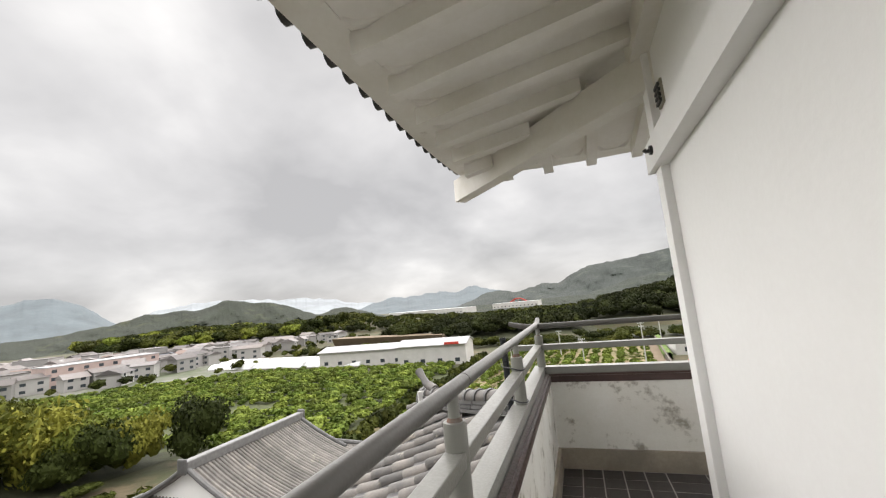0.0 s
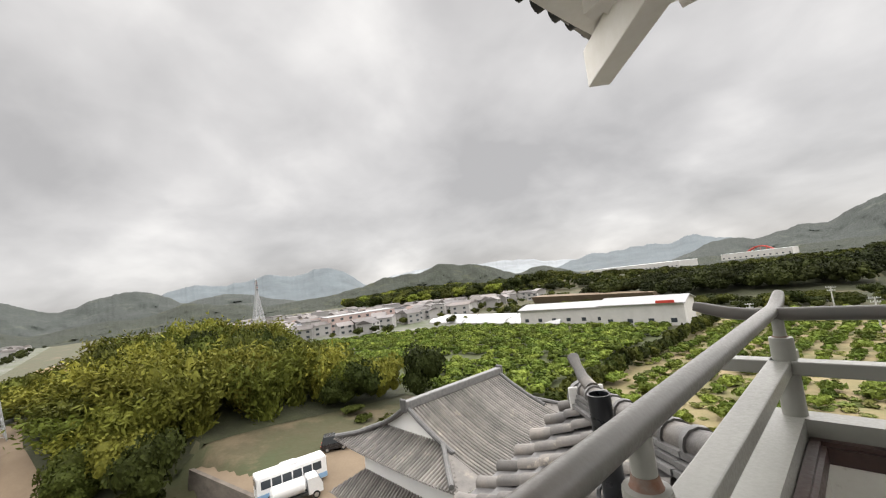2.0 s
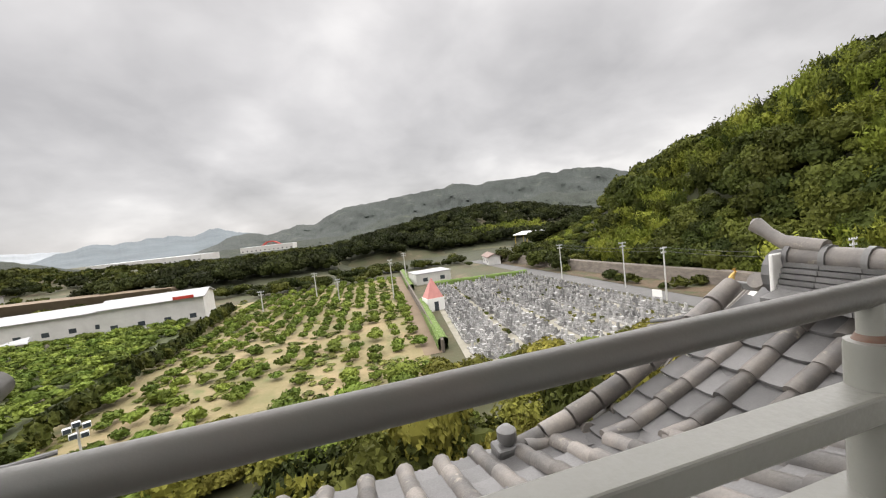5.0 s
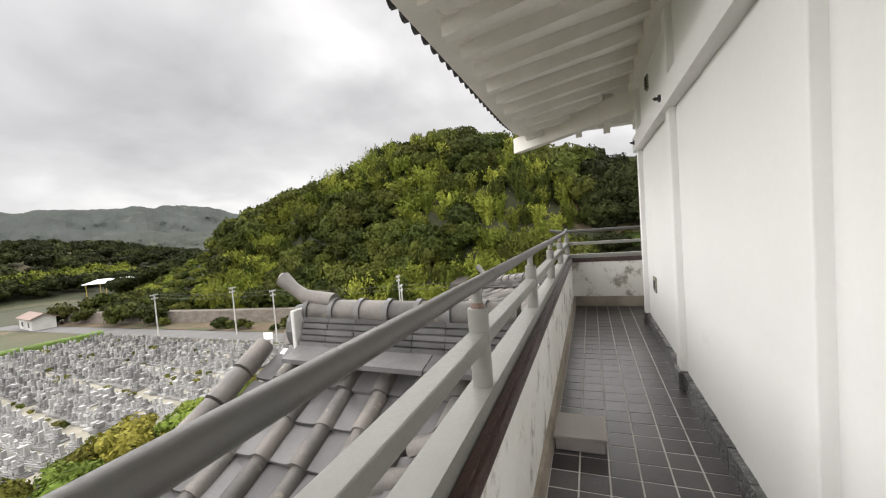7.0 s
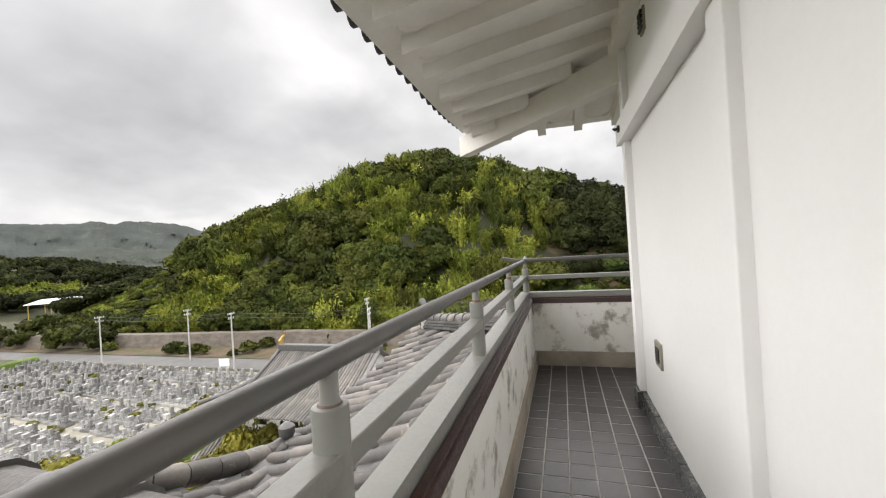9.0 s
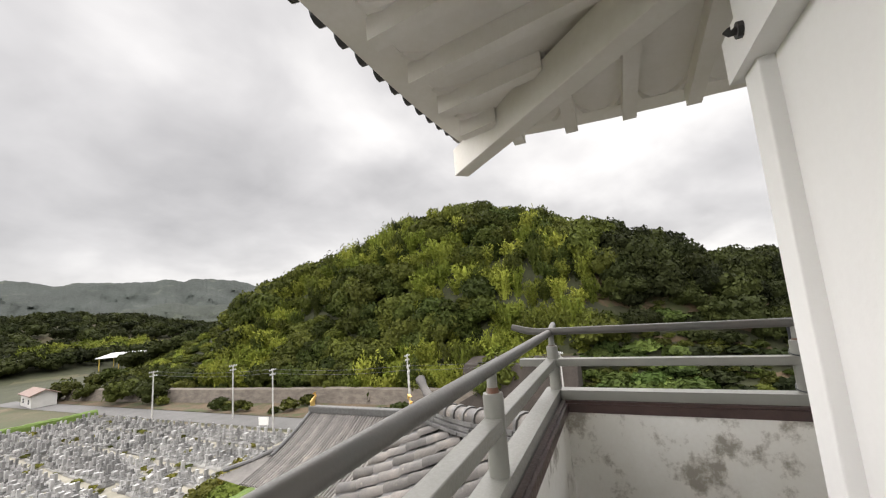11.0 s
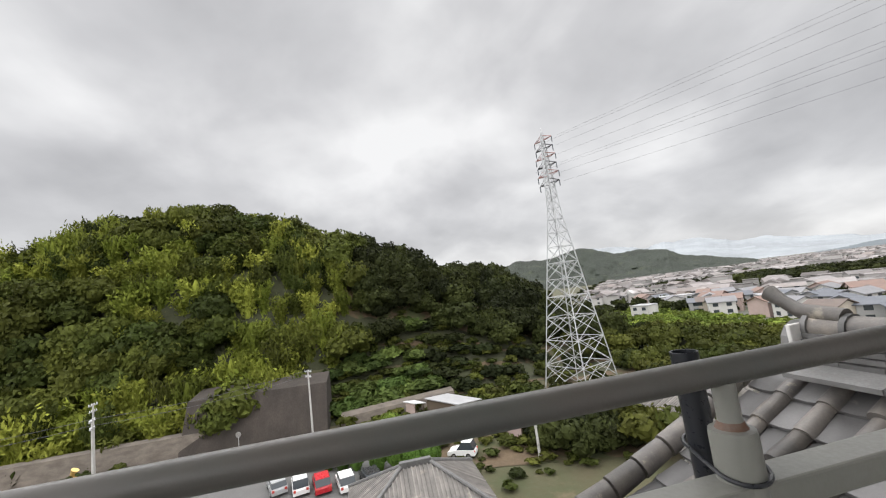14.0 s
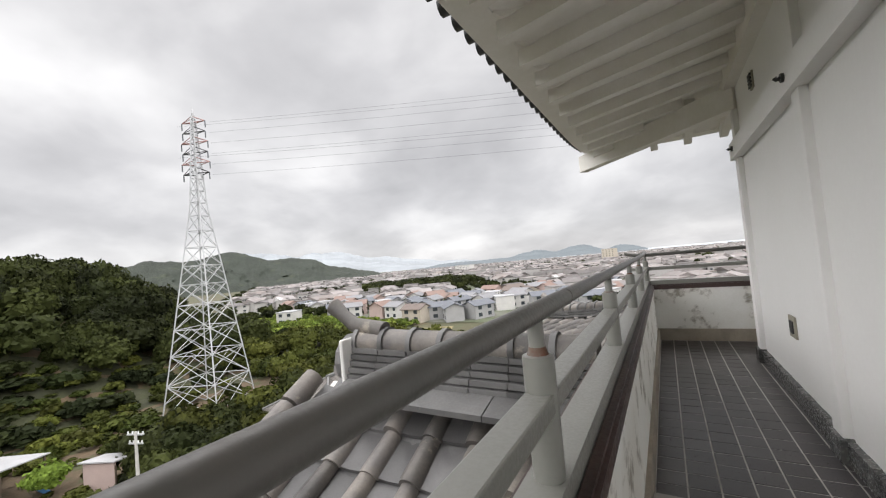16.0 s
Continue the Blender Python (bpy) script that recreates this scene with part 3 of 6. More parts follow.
# ---- loose things on the gallery
for x, y, z0, lean, about in ((-1.122, -0.25, 0.25, 0.02, 3), (7.59, -0.385, 0.25, -0.02, 1)):
    pipe = thing("black_pipe", "black plastic pipe strapped upright to a railing post", "pipe", group="black pipes")
    wall_r, n = (0.0215 if about == 3 else 0.027), 20
    tubed = Shape().tube([(x + lean, y, z0), (x, y, 1.29)], wall_r, n, False)
    tubed.tube([(x, y, 1.29), (x + lean * 0.3, y, 0.75)], wall_r - 0.003, n, False)
    tubed.tube([(x + lean * 0.3, y, 0.75), (x + lean * 0.3, y, 0.74)], wall_r - 0.004, n, True)
    rim = [[(x + r * math.cos(2 * math.pi * i / n), y + r * math.sin(2 * math.pi * i / n), 1.29) for i in range(n + 1)] for r in (wall_r, wall_r - 0.003)]
    tubed.grid(rim)
    part("tube", tubed, BLACKPIPE, pipe, smooth=True)
    px, py = (-1.035, -0.303) if about == 3 else (7.485, -0.361)
    for z in (1.1, 0.9):
        turn = math.atan2(y - py, x - px)
        loop = [((x if abs(a) < math.pi / 2 else px) + (wall_r + 0.005 if abs(a) < math.pi / 2 else 0.044) * math.cos(a + turn), (y if abs(a) < math.pi / 2 else py) + (wall_r + 0.005 if abs(a) < math.pi / 2 else 0.044) * math.sin(a + turn), z + 0.012 * math.cos(a)) for a in (-math.pi + 2 * math.pi * i / 24 for i in range(25))]
        part("strap", Shape().tube(loop, 0.004, 6), BLACKPIPE, pipe, smooth=True)
for m, s in ((SIDE[0], 3.15), (SIDE[1], 3.0)):
    box = thing("drain_cover", "grey board cover lying on the tiles beside the kerb", "cover", group="drain covers")
    part("lid", Shape().box(s - 0.16, 0.6, 0.08, s + 0.16, 0.92, 0.1, m, 0.004), GREYBOX, box)
    part("frame", Shape().box(s - 0.145, 0.615, 0.0, s + 0.145, 0.91, 0.08, m, 0.004), GREYBOX, box)

# ---- the tower below
body = Shape().box(-2.1, -W - 2.1, -8.4, W + 2.1, 2.1, -0.35)
tower = solid("tower_body", body, PLASTER, "white plastered lower storeys of the castle tower", "tower", kind="structure")
wing = thing("north_wing", "lower castle wing with grey tiled roof and white walls", "castle wing", kind="structure")
part("wall", Shape().box(-4.6, 2.1, -18.1, 12.4, 9.7, -4.9), PLASTER, wing)
deck = Shape().add([(-5.6, 2.1, -2.3), (13.4, 2.1, -2.3), (13.4, 10.3, -5.05), (-5.6, 10.3, -5.05), (-5.6, 2.1, -2.5), (13.4, 2.1, -2.5), (13.4, 10.3, -5.25), (-5.6, 10.3, -5.25)],
                   [(0, 3, 2, 1), (4, 5, 6, 7), (0, 1, 5, 4), (1, 2, 6, 5), (2, 3, 7, 6), (3, 0, 4, 7)])
part("roof", deck, RIDGE, wing)
rows = Shape()
for j in range(66):
    x = -5.5 + 0.29 * j
    rows.tube([(x, 2.1, -2.26), (x, 10.36, -5.03)], 0.08, 6)
part("tile_rows", rows, FARTILE, wing, kind="stuff")
base = Shape().add([(-4, -W - 4, -8.4), (W + 4, -W - 4, -8.4), (W + 4, 4, -8.4), (-4, 4, -8.4), (-7.5, -W - 7.5, -18.2), (W + 7.5, -W - 7.5, -18.2), (W + 7.5, 7.5, -18.2), (-7.5, 7.5, -18.2)],
                   [(0, 1, 2, 3), (1, 0, 4, 5), (2, 1, 5, 6), (3, 2, 6, 7), (0, 3, 7, 4)])
solid("stone_base", base, STONE, "sloping rubble stone base of the castle tower", "stone base", kind="structure")


# ---------------------------------------------------------------- land
GROUND = -18.0
# hills: x, y, height over the plain, reach along x, reach along y
HILLS = [
    (135, 50, 46.7, 69, 135), (177, -43, 25.2, 107, 36), (130, 70, 37.7, 60, 148),
    (-112, 14, 8, 64, 44), (-235, 22, 9, 110, 60),
    (-40, 225, 4.5, 110, 42), (30, 250, 8, 62, 46), (95, 262, 5, 80, 44), (-420, 330, 9, 170, 110),
    (170, 420, 26, 200, 130), (-230, 400, 9, 190, 110), (-20, 400, 5, 170, 100),
]


def ease(t):
    t = min(1.0, max(0.0, t))
    return t * t * (3 - 2 * t)


def land(x, y):
    z = 0.0
    # the ground drops below the edge of the western lot
    drop = 3.2 * ease((15.0 + 0.2 * (x + 37) - y) / 2.5) * ease((x + 92) / 18) * ease((-28 - x) / 6) * ease((y + 32) / 14)
    for hx, hy, h, rx, ry in HILLS:
        r = math.hypot((x - hx) / rx, (y - hy) / ry)
        if r < 1:
            z = max(z, h * (0.5 + 0.5 * math.cos(math.pi * r)) ** 0.85)
    if x > 0 and y < 225:
        # the eastern hill rises from a clear foot
        z *= ease((x - 74) / 36)
    if z > 0.3:
        z += min(1.0, z / 8) * 2.2 * noise.noise(Vector((x * 0.03, y * 0.03, 0.3)))
    return GROUND + z - drop


SOIL = material("dry_grass_and_soil", (0.05, 0.062, 0.024), 0.95, (0.075, 0.064, 0.034), 0.12, 1.5, 0.6, amount=1.0, spots=(0.13, 0.1, 0.06), spot_scale=0.07, spot_cut=0.55, depth=0.1)
FIELD = material("dry_orchard_soil", (0.3, 0.225, 0.125), 0.95, (0.15, 0.14, 0.06), 0.12, 2.2, 0.5, amount=1.0, spots=(0.11, 0.13, 0.045), spot_scale=0.22, spot_cut=0.56, depth=0.1)
LUSH = material("orchard_undergrowth", (0.075, 0.085, 0.026), 0.95, (0.04, 0.05, 0.016), 0.2, 2.0, 0.5, amount=1.0, spots=(0.24, 0.185, 0.11), spot_scale=0.06, spot_cut=0.58, depth=0.1)
ASPHALT = material("grey_asphalt", (0.13, 0.128, 0.125), 0.85, (0.095, 0.093, 0.09), 0.3, 6, 0.2, amount=0.7)
GRAVEL = material("pale_gravel", (0.32, 0.3, 0.25), 0.95, (0.18, 0.17, 0.13), 0.3, 5, 0.3, amount=0.8, spots=(0.12, 0.14, 0.045), spot_scale=0.2, spot_cut=0.58)
DIRT = material("trodden_dirt_lot", (0.2, 0.15, 0.1), 0.95, (0.15, 0.11, 0.072), 0.2, 4, 0.3, amount=0.8, spots=(0.11, 0.12, 0.045), spot_scale=0.12, spot_cut=0.7)
CONCRETE = material("weathered_concrete", (0.17, 0.145, 0.12), 0.9, (0.085, 0.072, 0.06), 0.5, 8, 0.3, amount=0.9, stretch=(1, 1, 2.5))
DAYLIT = material("white_building_wall", (0.78, 0.77, 0.75), 0.7, (0.66, 0.65, 0.63), 0.3, 6, 0.05)
SEAWATER = material("grey_sea", (0.42, 0.46, 0.5), 0.6, None, 0.01, 0.4, 0.1)

ground = Shape()
rings = [0.0] + [6.0 * 1.062 ** k for k in range(112)]
rings = [r for r in rings if r < 4700]
turns = 360
rows = [[(r * math.sin(2 * math.pi * a / turns), r * math.cos(2 * math.pi * a / turns)) for a in range(turns + 1)] for r in rings]
def ground_z(x, y):
    r = math.hypot(x, y)
    return land(x, y) if r < 900 else GROUND - 6 * min(1, (r - 900) / 1500)


ground.grid([[(x, y, ground_z(x, y)) for x, y in row] for row in rows])
solid("ground", ground, SOIL, "grassy and earthen ground of the valley round the castle", kind="structure", smooth=True)


def sheet(name, outline, mat, label, lift=0.06, step=6.0, kind="structure"):
    """A flat area of ground that follows the land, over a four-cornered outline."""
    a, b, c, d = [Vector(p) for p in outline]
    n = max(2, int(max((b - a).length, (c - d).length) / step))
    k = max(2, int(max((d - a).length, (c - b).length) / step))
    rows = []
    for i in range(k + 1):
        p, q = a.lerp(d, i / k), b.lerp(c, i / k)
        row = []
        for j in range(n + 1):
            w = p.lerp(q, j / n)
            row.append((w.x, w.y, land(w.x, w.y) + lift))
        rows.append(row)
    return solid(name, Shape().grid(rows), mat, label, kind=kind)


sheet("orchard_floor", [(-36, 42), (9, 34), (20, 152), (-36, 140)], FIELD, "dry tan orchard soil between the citrus bushes", 0.05)
sheet("orchard_floor", [(-125, 42), (-36, 42), (-36, 118), (-135, 110)], LUSH, "dark green undergrowth of the dense orchard", 0.05)
sheet("road", [(10.2, 56), (13, 56), (23, 152), (20.4, 152)], DIRT, "narrow dirt track beside the cemetery wall", 0.09)
sheet("cemetery_ground", [(14.5, 47), (57, 44), (56.5, 111), (25, 116)], GRAVEL, "pale gravel ground of the cemetery", 0.07)
sheet("road", [(58.2, 20), (64.5, 20), (63.5, 170), (58, 170)], ASPHALT, "grey asphalt road along the foot of the hill", 0.09)
sheet("road", [(-2, 29), (58, 27.5), (58, 32.5), (-2, 33)], ASPHALT, "grey asphalt road below the castle", 0.1)
sheet("car_park", [(47, -4), (70, -2), (72, 30), (58, 30)], ASPHALT, "open grey asphalt car park", 0.12)
solid("lot", Shape().prism([(-61.5, 7.7, GROUND - 0.6), (-36.9, 12.7, GROUND - 0.6), (-37, 27, GROUND - 0.6), (-68, 30, GROUND - 0.6)], (0, 0, 0.68)), DIRT, "bare trodden earth lot", kind="structure")
sheet("road", [(-112, -16), (-90, -12.5), (-90, -9), (-110, -11)], DIRT, "narrow brown lane below the grove", 0.2, 3.0)
sheet("road", [(-90, -12.5), (-58, -6.5), (-60, -1.5), (-90, -9)], DIRT, "narrow brown lane below the grove", 0.2, 3.0)
ORANGE = material("orange_bare_field", (0.3, 0.19, 0.08), 0.95, (0.2, 0.14, 0.06), 0.1, 2.0, 0.4, amount=1.0, spots=(0.1, 0.11, 0.04), spot_scale=0.05, spot_cut=0.6, depth=0.1)
sheet("field", [(-128, -22), (-126, -12), (-285, 2), (-290, -22)], ORANGE, "orange-brown bare field behind the grove", 0.25, 6.0)
sheet("field", [(62, -96), (96, -84), (104, -92), (66, -106)], FIELD, "pale stubble field beside the town", 0.07)
TOWNSOIL = material("town_paving_and_gardens", (0.16, 0.155, 0.14), 0.95, (0.07, 0.09, 0.04), 0.06, 0.5, 0.3, amount=1.0, spots=(0.22, 0.21, 0.19), spot_scale=0.09, spot_cut=0.56, depth=0.1)
sheet("town_ground", [(-520, -112), (205, -112), (2300, -1900), (-620, -1900)], TOWNSOIL, "grey paving and dark gardens between the town houses", 0.16, 40.0)
sheet("town_ground", [(-760, -300), (-140, -120), (-140, -34), (-760, -40)], TOWNSOIL, "grey paving and gardens of the western quarter", 0.16, 20.0)
sheet("town_ground", [(-480, 90), (-176, 66), (-128, 128), (-440, 300)], TOWNSOIL, "grey yards between the village houses", 0.12, 12.0)
sheet("water", [(-900, -4600), (1200, -4600), (700, -2450), (-700, -2450)], SEAWATER, "distant grey sea bay", -5.4, 60)


LITTER = material("forest_floor", (0.045, 0.05, 0.02), 0.95, (0.028, 0.03, 0.014), 0.3, 3.0, 0.5, amount=1.0, depth=0.1)
BANKSOIL = material("bare_bank_soil", (0.12, 0.082, 0.048), 0.95, (0.06, 0.045, 0.024), 0.25, 3.0, 0.5, amount=1.0, spots=(0.05, 0.062, 0.02), spot_scale=0.25, spot_cut=0.5, depth=0.1)
sheet("forest_floor", [(79, -80), (235, -80), (235, 195), (74, 195)], LITTER, "dark leaf-strewn forest floor", 0.12, 5.0)
sheet("forest_floor", [(-140, -32), (-66, -6), (-62, 46), (-140, 46)], LITTER, "dark leaf-strewn floor of the grove", 0.1)
sheet("forest_floor", [(-145, 166), (190, 172), (195, 312), (-145, 312)], LITTER, "dark leaf-strewn floor of the valley woods", 0.1, 8.0)
sheet("bank", [(64.6, 22), (80, 22), (75, 160), (63.8, 168)], BANKSOIL, "bare brown earth bank at the hill's foot", 0.14, 4.0)
sheet("bank", [(60, -58), (126, -62), (108, 8), (73, 6)], BANKSOIL, "rough brown earth slope with scattered plants", 0.13, 4.0)
sheet("yard", [(44, -32), (72, -34), (74, 6), (55, 2)], BANKSOIL, "rough brown yard beside the car park", 0.07, 4.0)
sheet("bank", [(-64, -24), (-9, -20), (-12, 32), (-38, 32)], BANKSOIL, "rough brown ground below the castle", 0.04, 2.0)


# ---------------------------------------------------------------- far mountains
def ridge_backdrop(name, label, dist, peaks, color, deep, relief=0.3):
    """A far range: rounded summits at compass bearings; each: bearing, height angle, half width, all in degrees."""
    # aerial haze is painted into the base colour, paler and bluer with distance
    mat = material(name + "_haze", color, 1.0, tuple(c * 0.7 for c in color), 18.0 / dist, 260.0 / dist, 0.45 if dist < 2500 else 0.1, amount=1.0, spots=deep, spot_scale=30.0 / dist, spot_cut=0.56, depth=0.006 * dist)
    lo = min(p[0] - 2.2 * p[2] for p in peaks)
    hi = max(p[0] + 2.2 * p[2] for p in peaks)
    n = int((hi - lo) * 8)
    shape, rows = Shape(), []
    for level in range(19):
        t = level / 18
        row = []
        for i in range(n + 1):
            b = lo + (hi - lo) * i / n
            h = sum(max(0.0, p[1] + 1.0) ** 6 * math.exp(-3.0 * ((b - p[0]) / (1.5 * p[2])) ** 2) for p in peaks) ** (1 / 6) - 1.0
            h += 0.22 * noise.fractal(Vector((b * 0.3, dist * 0.01, 0)), 0.9, 2.1, 3) * min(1, h) * 1.9
            spur = noise.fractal(Vector((b * 0.42 + 1.1 * t, t * 2.6 - b * 0.11, dist * 0.01)), 0.8, 2.1, 5)
            r = dist * (0.72 + 0.28 * t + 0.16 * relief * spur * t * (1 - t) * 2.4)
            h += 0.06 * noise.noise(Vector((b * 3.1, 0, dist))) + 0.04 * noise.noise(Vector((b * 7.3, 0, dist)))
            fold = 1 + 0.5 * relief * spur * (1 - t) * t * 1.6
            top = dist * math.tan(radians(max(h, -0.8))) + 1.5
            z = (GROUND - 6) + (top - GROUND + 6) * t ** 1.15 * fold
            row.append((r * math.sin(radians(b)), r * math.cos(radians(b)), z))
        rows.append(row)
    rows.append([(1.25 * x, 1.25 * y, GROUND - 8) for x, y, z in rows[-1]])
    shape.grid(rows)
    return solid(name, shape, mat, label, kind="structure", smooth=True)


ridge_backdrop("backdrop_haze", "palest mountains, paled by haze painted into their colour", 5200,
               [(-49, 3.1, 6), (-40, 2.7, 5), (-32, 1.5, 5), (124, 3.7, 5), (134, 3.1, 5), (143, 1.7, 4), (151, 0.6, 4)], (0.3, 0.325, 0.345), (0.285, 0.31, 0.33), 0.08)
ridge_backdrop("backdrop_far", "mountains on the horizon, painted pale blue as if hazy", 4200,
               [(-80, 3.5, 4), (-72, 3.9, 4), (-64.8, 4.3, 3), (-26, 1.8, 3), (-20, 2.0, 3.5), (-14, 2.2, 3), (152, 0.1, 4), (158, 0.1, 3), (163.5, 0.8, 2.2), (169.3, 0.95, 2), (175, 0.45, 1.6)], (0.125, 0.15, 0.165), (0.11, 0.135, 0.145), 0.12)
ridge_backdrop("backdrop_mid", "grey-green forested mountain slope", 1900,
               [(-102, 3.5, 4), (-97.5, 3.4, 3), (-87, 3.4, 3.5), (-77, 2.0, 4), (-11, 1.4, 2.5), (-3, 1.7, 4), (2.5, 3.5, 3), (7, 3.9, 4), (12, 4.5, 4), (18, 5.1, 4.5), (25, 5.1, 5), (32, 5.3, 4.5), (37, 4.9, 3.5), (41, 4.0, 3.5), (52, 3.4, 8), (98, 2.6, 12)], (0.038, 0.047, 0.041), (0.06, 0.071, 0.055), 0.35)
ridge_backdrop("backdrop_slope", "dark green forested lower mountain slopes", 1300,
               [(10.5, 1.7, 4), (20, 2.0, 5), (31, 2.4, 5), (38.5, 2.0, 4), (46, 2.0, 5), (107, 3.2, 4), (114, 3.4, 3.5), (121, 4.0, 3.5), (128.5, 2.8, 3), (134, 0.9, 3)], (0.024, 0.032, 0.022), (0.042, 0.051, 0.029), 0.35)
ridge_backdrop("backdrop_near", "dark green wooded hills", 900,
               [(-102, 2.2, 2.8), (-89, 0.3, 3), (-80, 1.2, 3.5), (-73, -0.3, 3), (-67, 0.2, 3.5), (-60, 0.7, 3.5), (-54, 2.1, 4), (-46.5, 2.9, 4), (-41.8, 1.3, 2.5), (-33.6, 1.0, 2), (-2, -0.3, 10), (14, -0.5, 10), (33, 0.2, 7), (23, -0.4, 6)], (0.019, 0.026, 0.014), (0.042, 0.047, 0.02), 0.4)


# ---------------------------------------------------------------- plants
LEAF = material("leaves", (0.06, 0.09, 0.03), 0.75, None, 0.8, 9.0, 0.0, amount=0.6, per_island=0.22, tint=True)
LEAF.node_tree.nodes["Principled BSDF"].inputs["Specular IOR Level"].default_value = 0.12
BARK = material("bark", (0.11, 0.085, 0.06), 0.9, None, 3, 30, 0.5)
rng = np.random.default_rng(7)


def crown_leaves(count, blobs, size, flat=0.8, core=0.74):
    """Leaf clumps on the skin of several lobes, over a rough dark core. Unit radius, base at z = 0."""
    verts, faces = [], []
    centres = [(0, 0, 0.95, 0.75)] + [(0.55 * math.cos(a), 0.55 * math.sin(a), rng.uniform(0.55, 1.25), rng.uniform(0.38, 0.6)) for a in (2 * math.pi * (i + rng.uniform(0, 0.6)) / blobs for i in range(blobs))]
    weights = np.array([c[3] ** 2 for c in centres])
    for pick in rng.choice(len(centres), count, p=weights / weights.sum()):
        cx, cy, cz, r = centres[pick]
        d = rng.normal(size=3)
        d[2] = abs(d[2]) * 0.9 - 0.25
        d /= np.linalg.norm(d)
        p = np.array([cx, cy, cz]) + d * r * np.array([1, 1, flat]) * rng.uniform(0.86, 1.1)
        n = d + rng.normal(size=3) * 0.55
        n /= np.linalg.norm(n)
        a = np.cross(n, rng.normal(size=3))
        a /= np.linalg.norm(a)
        b = np.cross(n, a)
        w, h = size * rng.uniform(0.6, 1.3), size * rng.uniform(0.5, 1.0)
        k = len(verts)
        verts += [p - a * w - n * w * 0.25, p - b * h, p + a * w - n * w * 0.25, p + b * h]
        faces.append((k, k + 1, k + 2, k + 3))
    for cx, cy, cz, r in centres:
        k = len(verts)
        for j in range(4):
            for i in range(7):
                th, ph = math.pi * (j + 0.5) / 4, 2 * math.pi * i / 7
                q = core * r * rng.uniform(0.85, 1.1)
                verts.append(np.array([cx + q * math.sin(th) * math.cos(ph), cy + q * math.sin(th) * math.sin(ph), cz + flat * q * math.cos(th)]))
        for j in range(3):
            for i in range(7):
                faces.append((k + 7 * j + i, k + 7 * (j + 1) + i, k + 7 * (j + 1) + (i + 1) % 7, k + 7 * j + (i + 1) % 7))
        faces.append(tuple(k + i for i in range(7)))
    return np.array(verts), faces


def plume_leaves(culms, per, size):
    """A clump of arching bamboo: drooping sprays along bent culms. Unit height about 1.6."""
    verts, faces = [], []
    for c in range(culms):
        a = 2 * math.pi * c / culms + rng.uniform(-0.4, 0.4)
        lean, tall = rng.uniform(0.3, 0.85), rng.uniform(1.1, 1.75)
        for i in range(per):
            t = rng.uniform(0.12, 1.0) ** 0.8
            out = lean * t ** 2.2
            p = np.array([math.cos(a) * (0.18 + out), math.sin(a) * (0.18 + out), tall * (t - 0.22 * t ** 4)])
            p += rng.normal(size=3) * 0.11
            d = np.array([math.cos(a) * 0.55, math.sin(a) * 0.55, 0.95 - 0.95 * t]) + rng.normal(size=3) * 0.42
            d /= np.linalg.norm(d)
            b = np.cross(d, rng.normal(size=3))
            b /= np.linalg.norm(b)
            h, w = size * rng.uniform(0.8, 1.5), size * rng.uniform(0.3, 0.55)
            k = len(verts)
            verts += [p - d * h, p - b * w, p + d * h, p + b * w]
            faces.append((k, k + 1, k + 2, k + 3))
    k = len(verts)
    for j in range(5):
        for i in range(7):
            r = (0.16, 0.2, 0.22, 0.16, 0.06)[j] * rng.uniform(0.85, 1.1)
            verts.append(np.array([r * math.cos(2 * math.pi * i / 7), r * math.sin(2 * math.pi * i / 7), (0.0, 0.35, 0.75, 1.1, 1.3)[j]]))
    for j in range(4):
        for i in range(7):
            faces.append((k + 7 * j + i, k + 7 * j + (i + 1) % 7, k + 7 * (j + 1) + (i + 1) % 7, k + 7 * (j + 1) + i))
    return np.array(verts), faces


BROAD = [crown_leaves(380, 7, 0.125) for _ in range(5)]
LEAFY = [crown_leaves(640, 7, 0.105) for _ in range(5)]
DENSE = [crown_leaves(1500, 8, 0.07) for _ in range(3)]
TINY = [crown_leaves(36, 3, 0.36, 0.8) for _ in range(4)]
BUSH = [crown_leaves(110, 4, 0.24, 0.75) for _ in range(4)]
PLUME = [plume_leaves(11, 62, 0.1) for _ in range(4)]
FINEPLUME = [plume_leaves(20, 110, 0.07) for _ in range(3)]


def thicket(name, label, plants, category="trees", kind="stuff", mat=LEAF):
    """Many plants in one mesh; each: template, x, y, z, spread, height, colour."""
    vs, fs, tint, off = [], [], [], 0
    starts, sizes = [], []
    for (v, f), x, y, z, r, h, col in plants:
        a = rng.uniform(0, 2 * math.pi)
        c, s = math.cos(a), math.sin(a)
        q = np.empty_like(v)
        q[:, 0] = x + r * (c * v[:, 0] - s * v[:, 1])
        q[:, 1] = y + r * (s * v[:, 0] + c * v[:, 1])
        q[:, 2] = z + h * v[:, 2]
        vs.append(q)
        fs += [tuple(i + off for i in face) for face in f]
        tint.append(np.tile(np.array([*col, 1.0]), (len(v), 1)))
        off += len(v)
    me = bpy.data.meshes.new(name)
    me.from_pydata(np.concatenate(vs).tolist(), [], fs)
    me.attributes.new("tint", "FLOAT_COLOR", "POINT").data.foreach_set("color", np.concatenate(tint).astype(np.float32).ravel())
    me.materials.append(mat)
    me.update()
    return tagged(new(name, me), label, category, kind=kind)


def green(lo, hi):
    t = rng.uniform(0, 1)
    k = rng.uniform(0.58, 1.38)
    return tuple(k * (a + (b - a) * t) for a, b in zip(lo, hi))


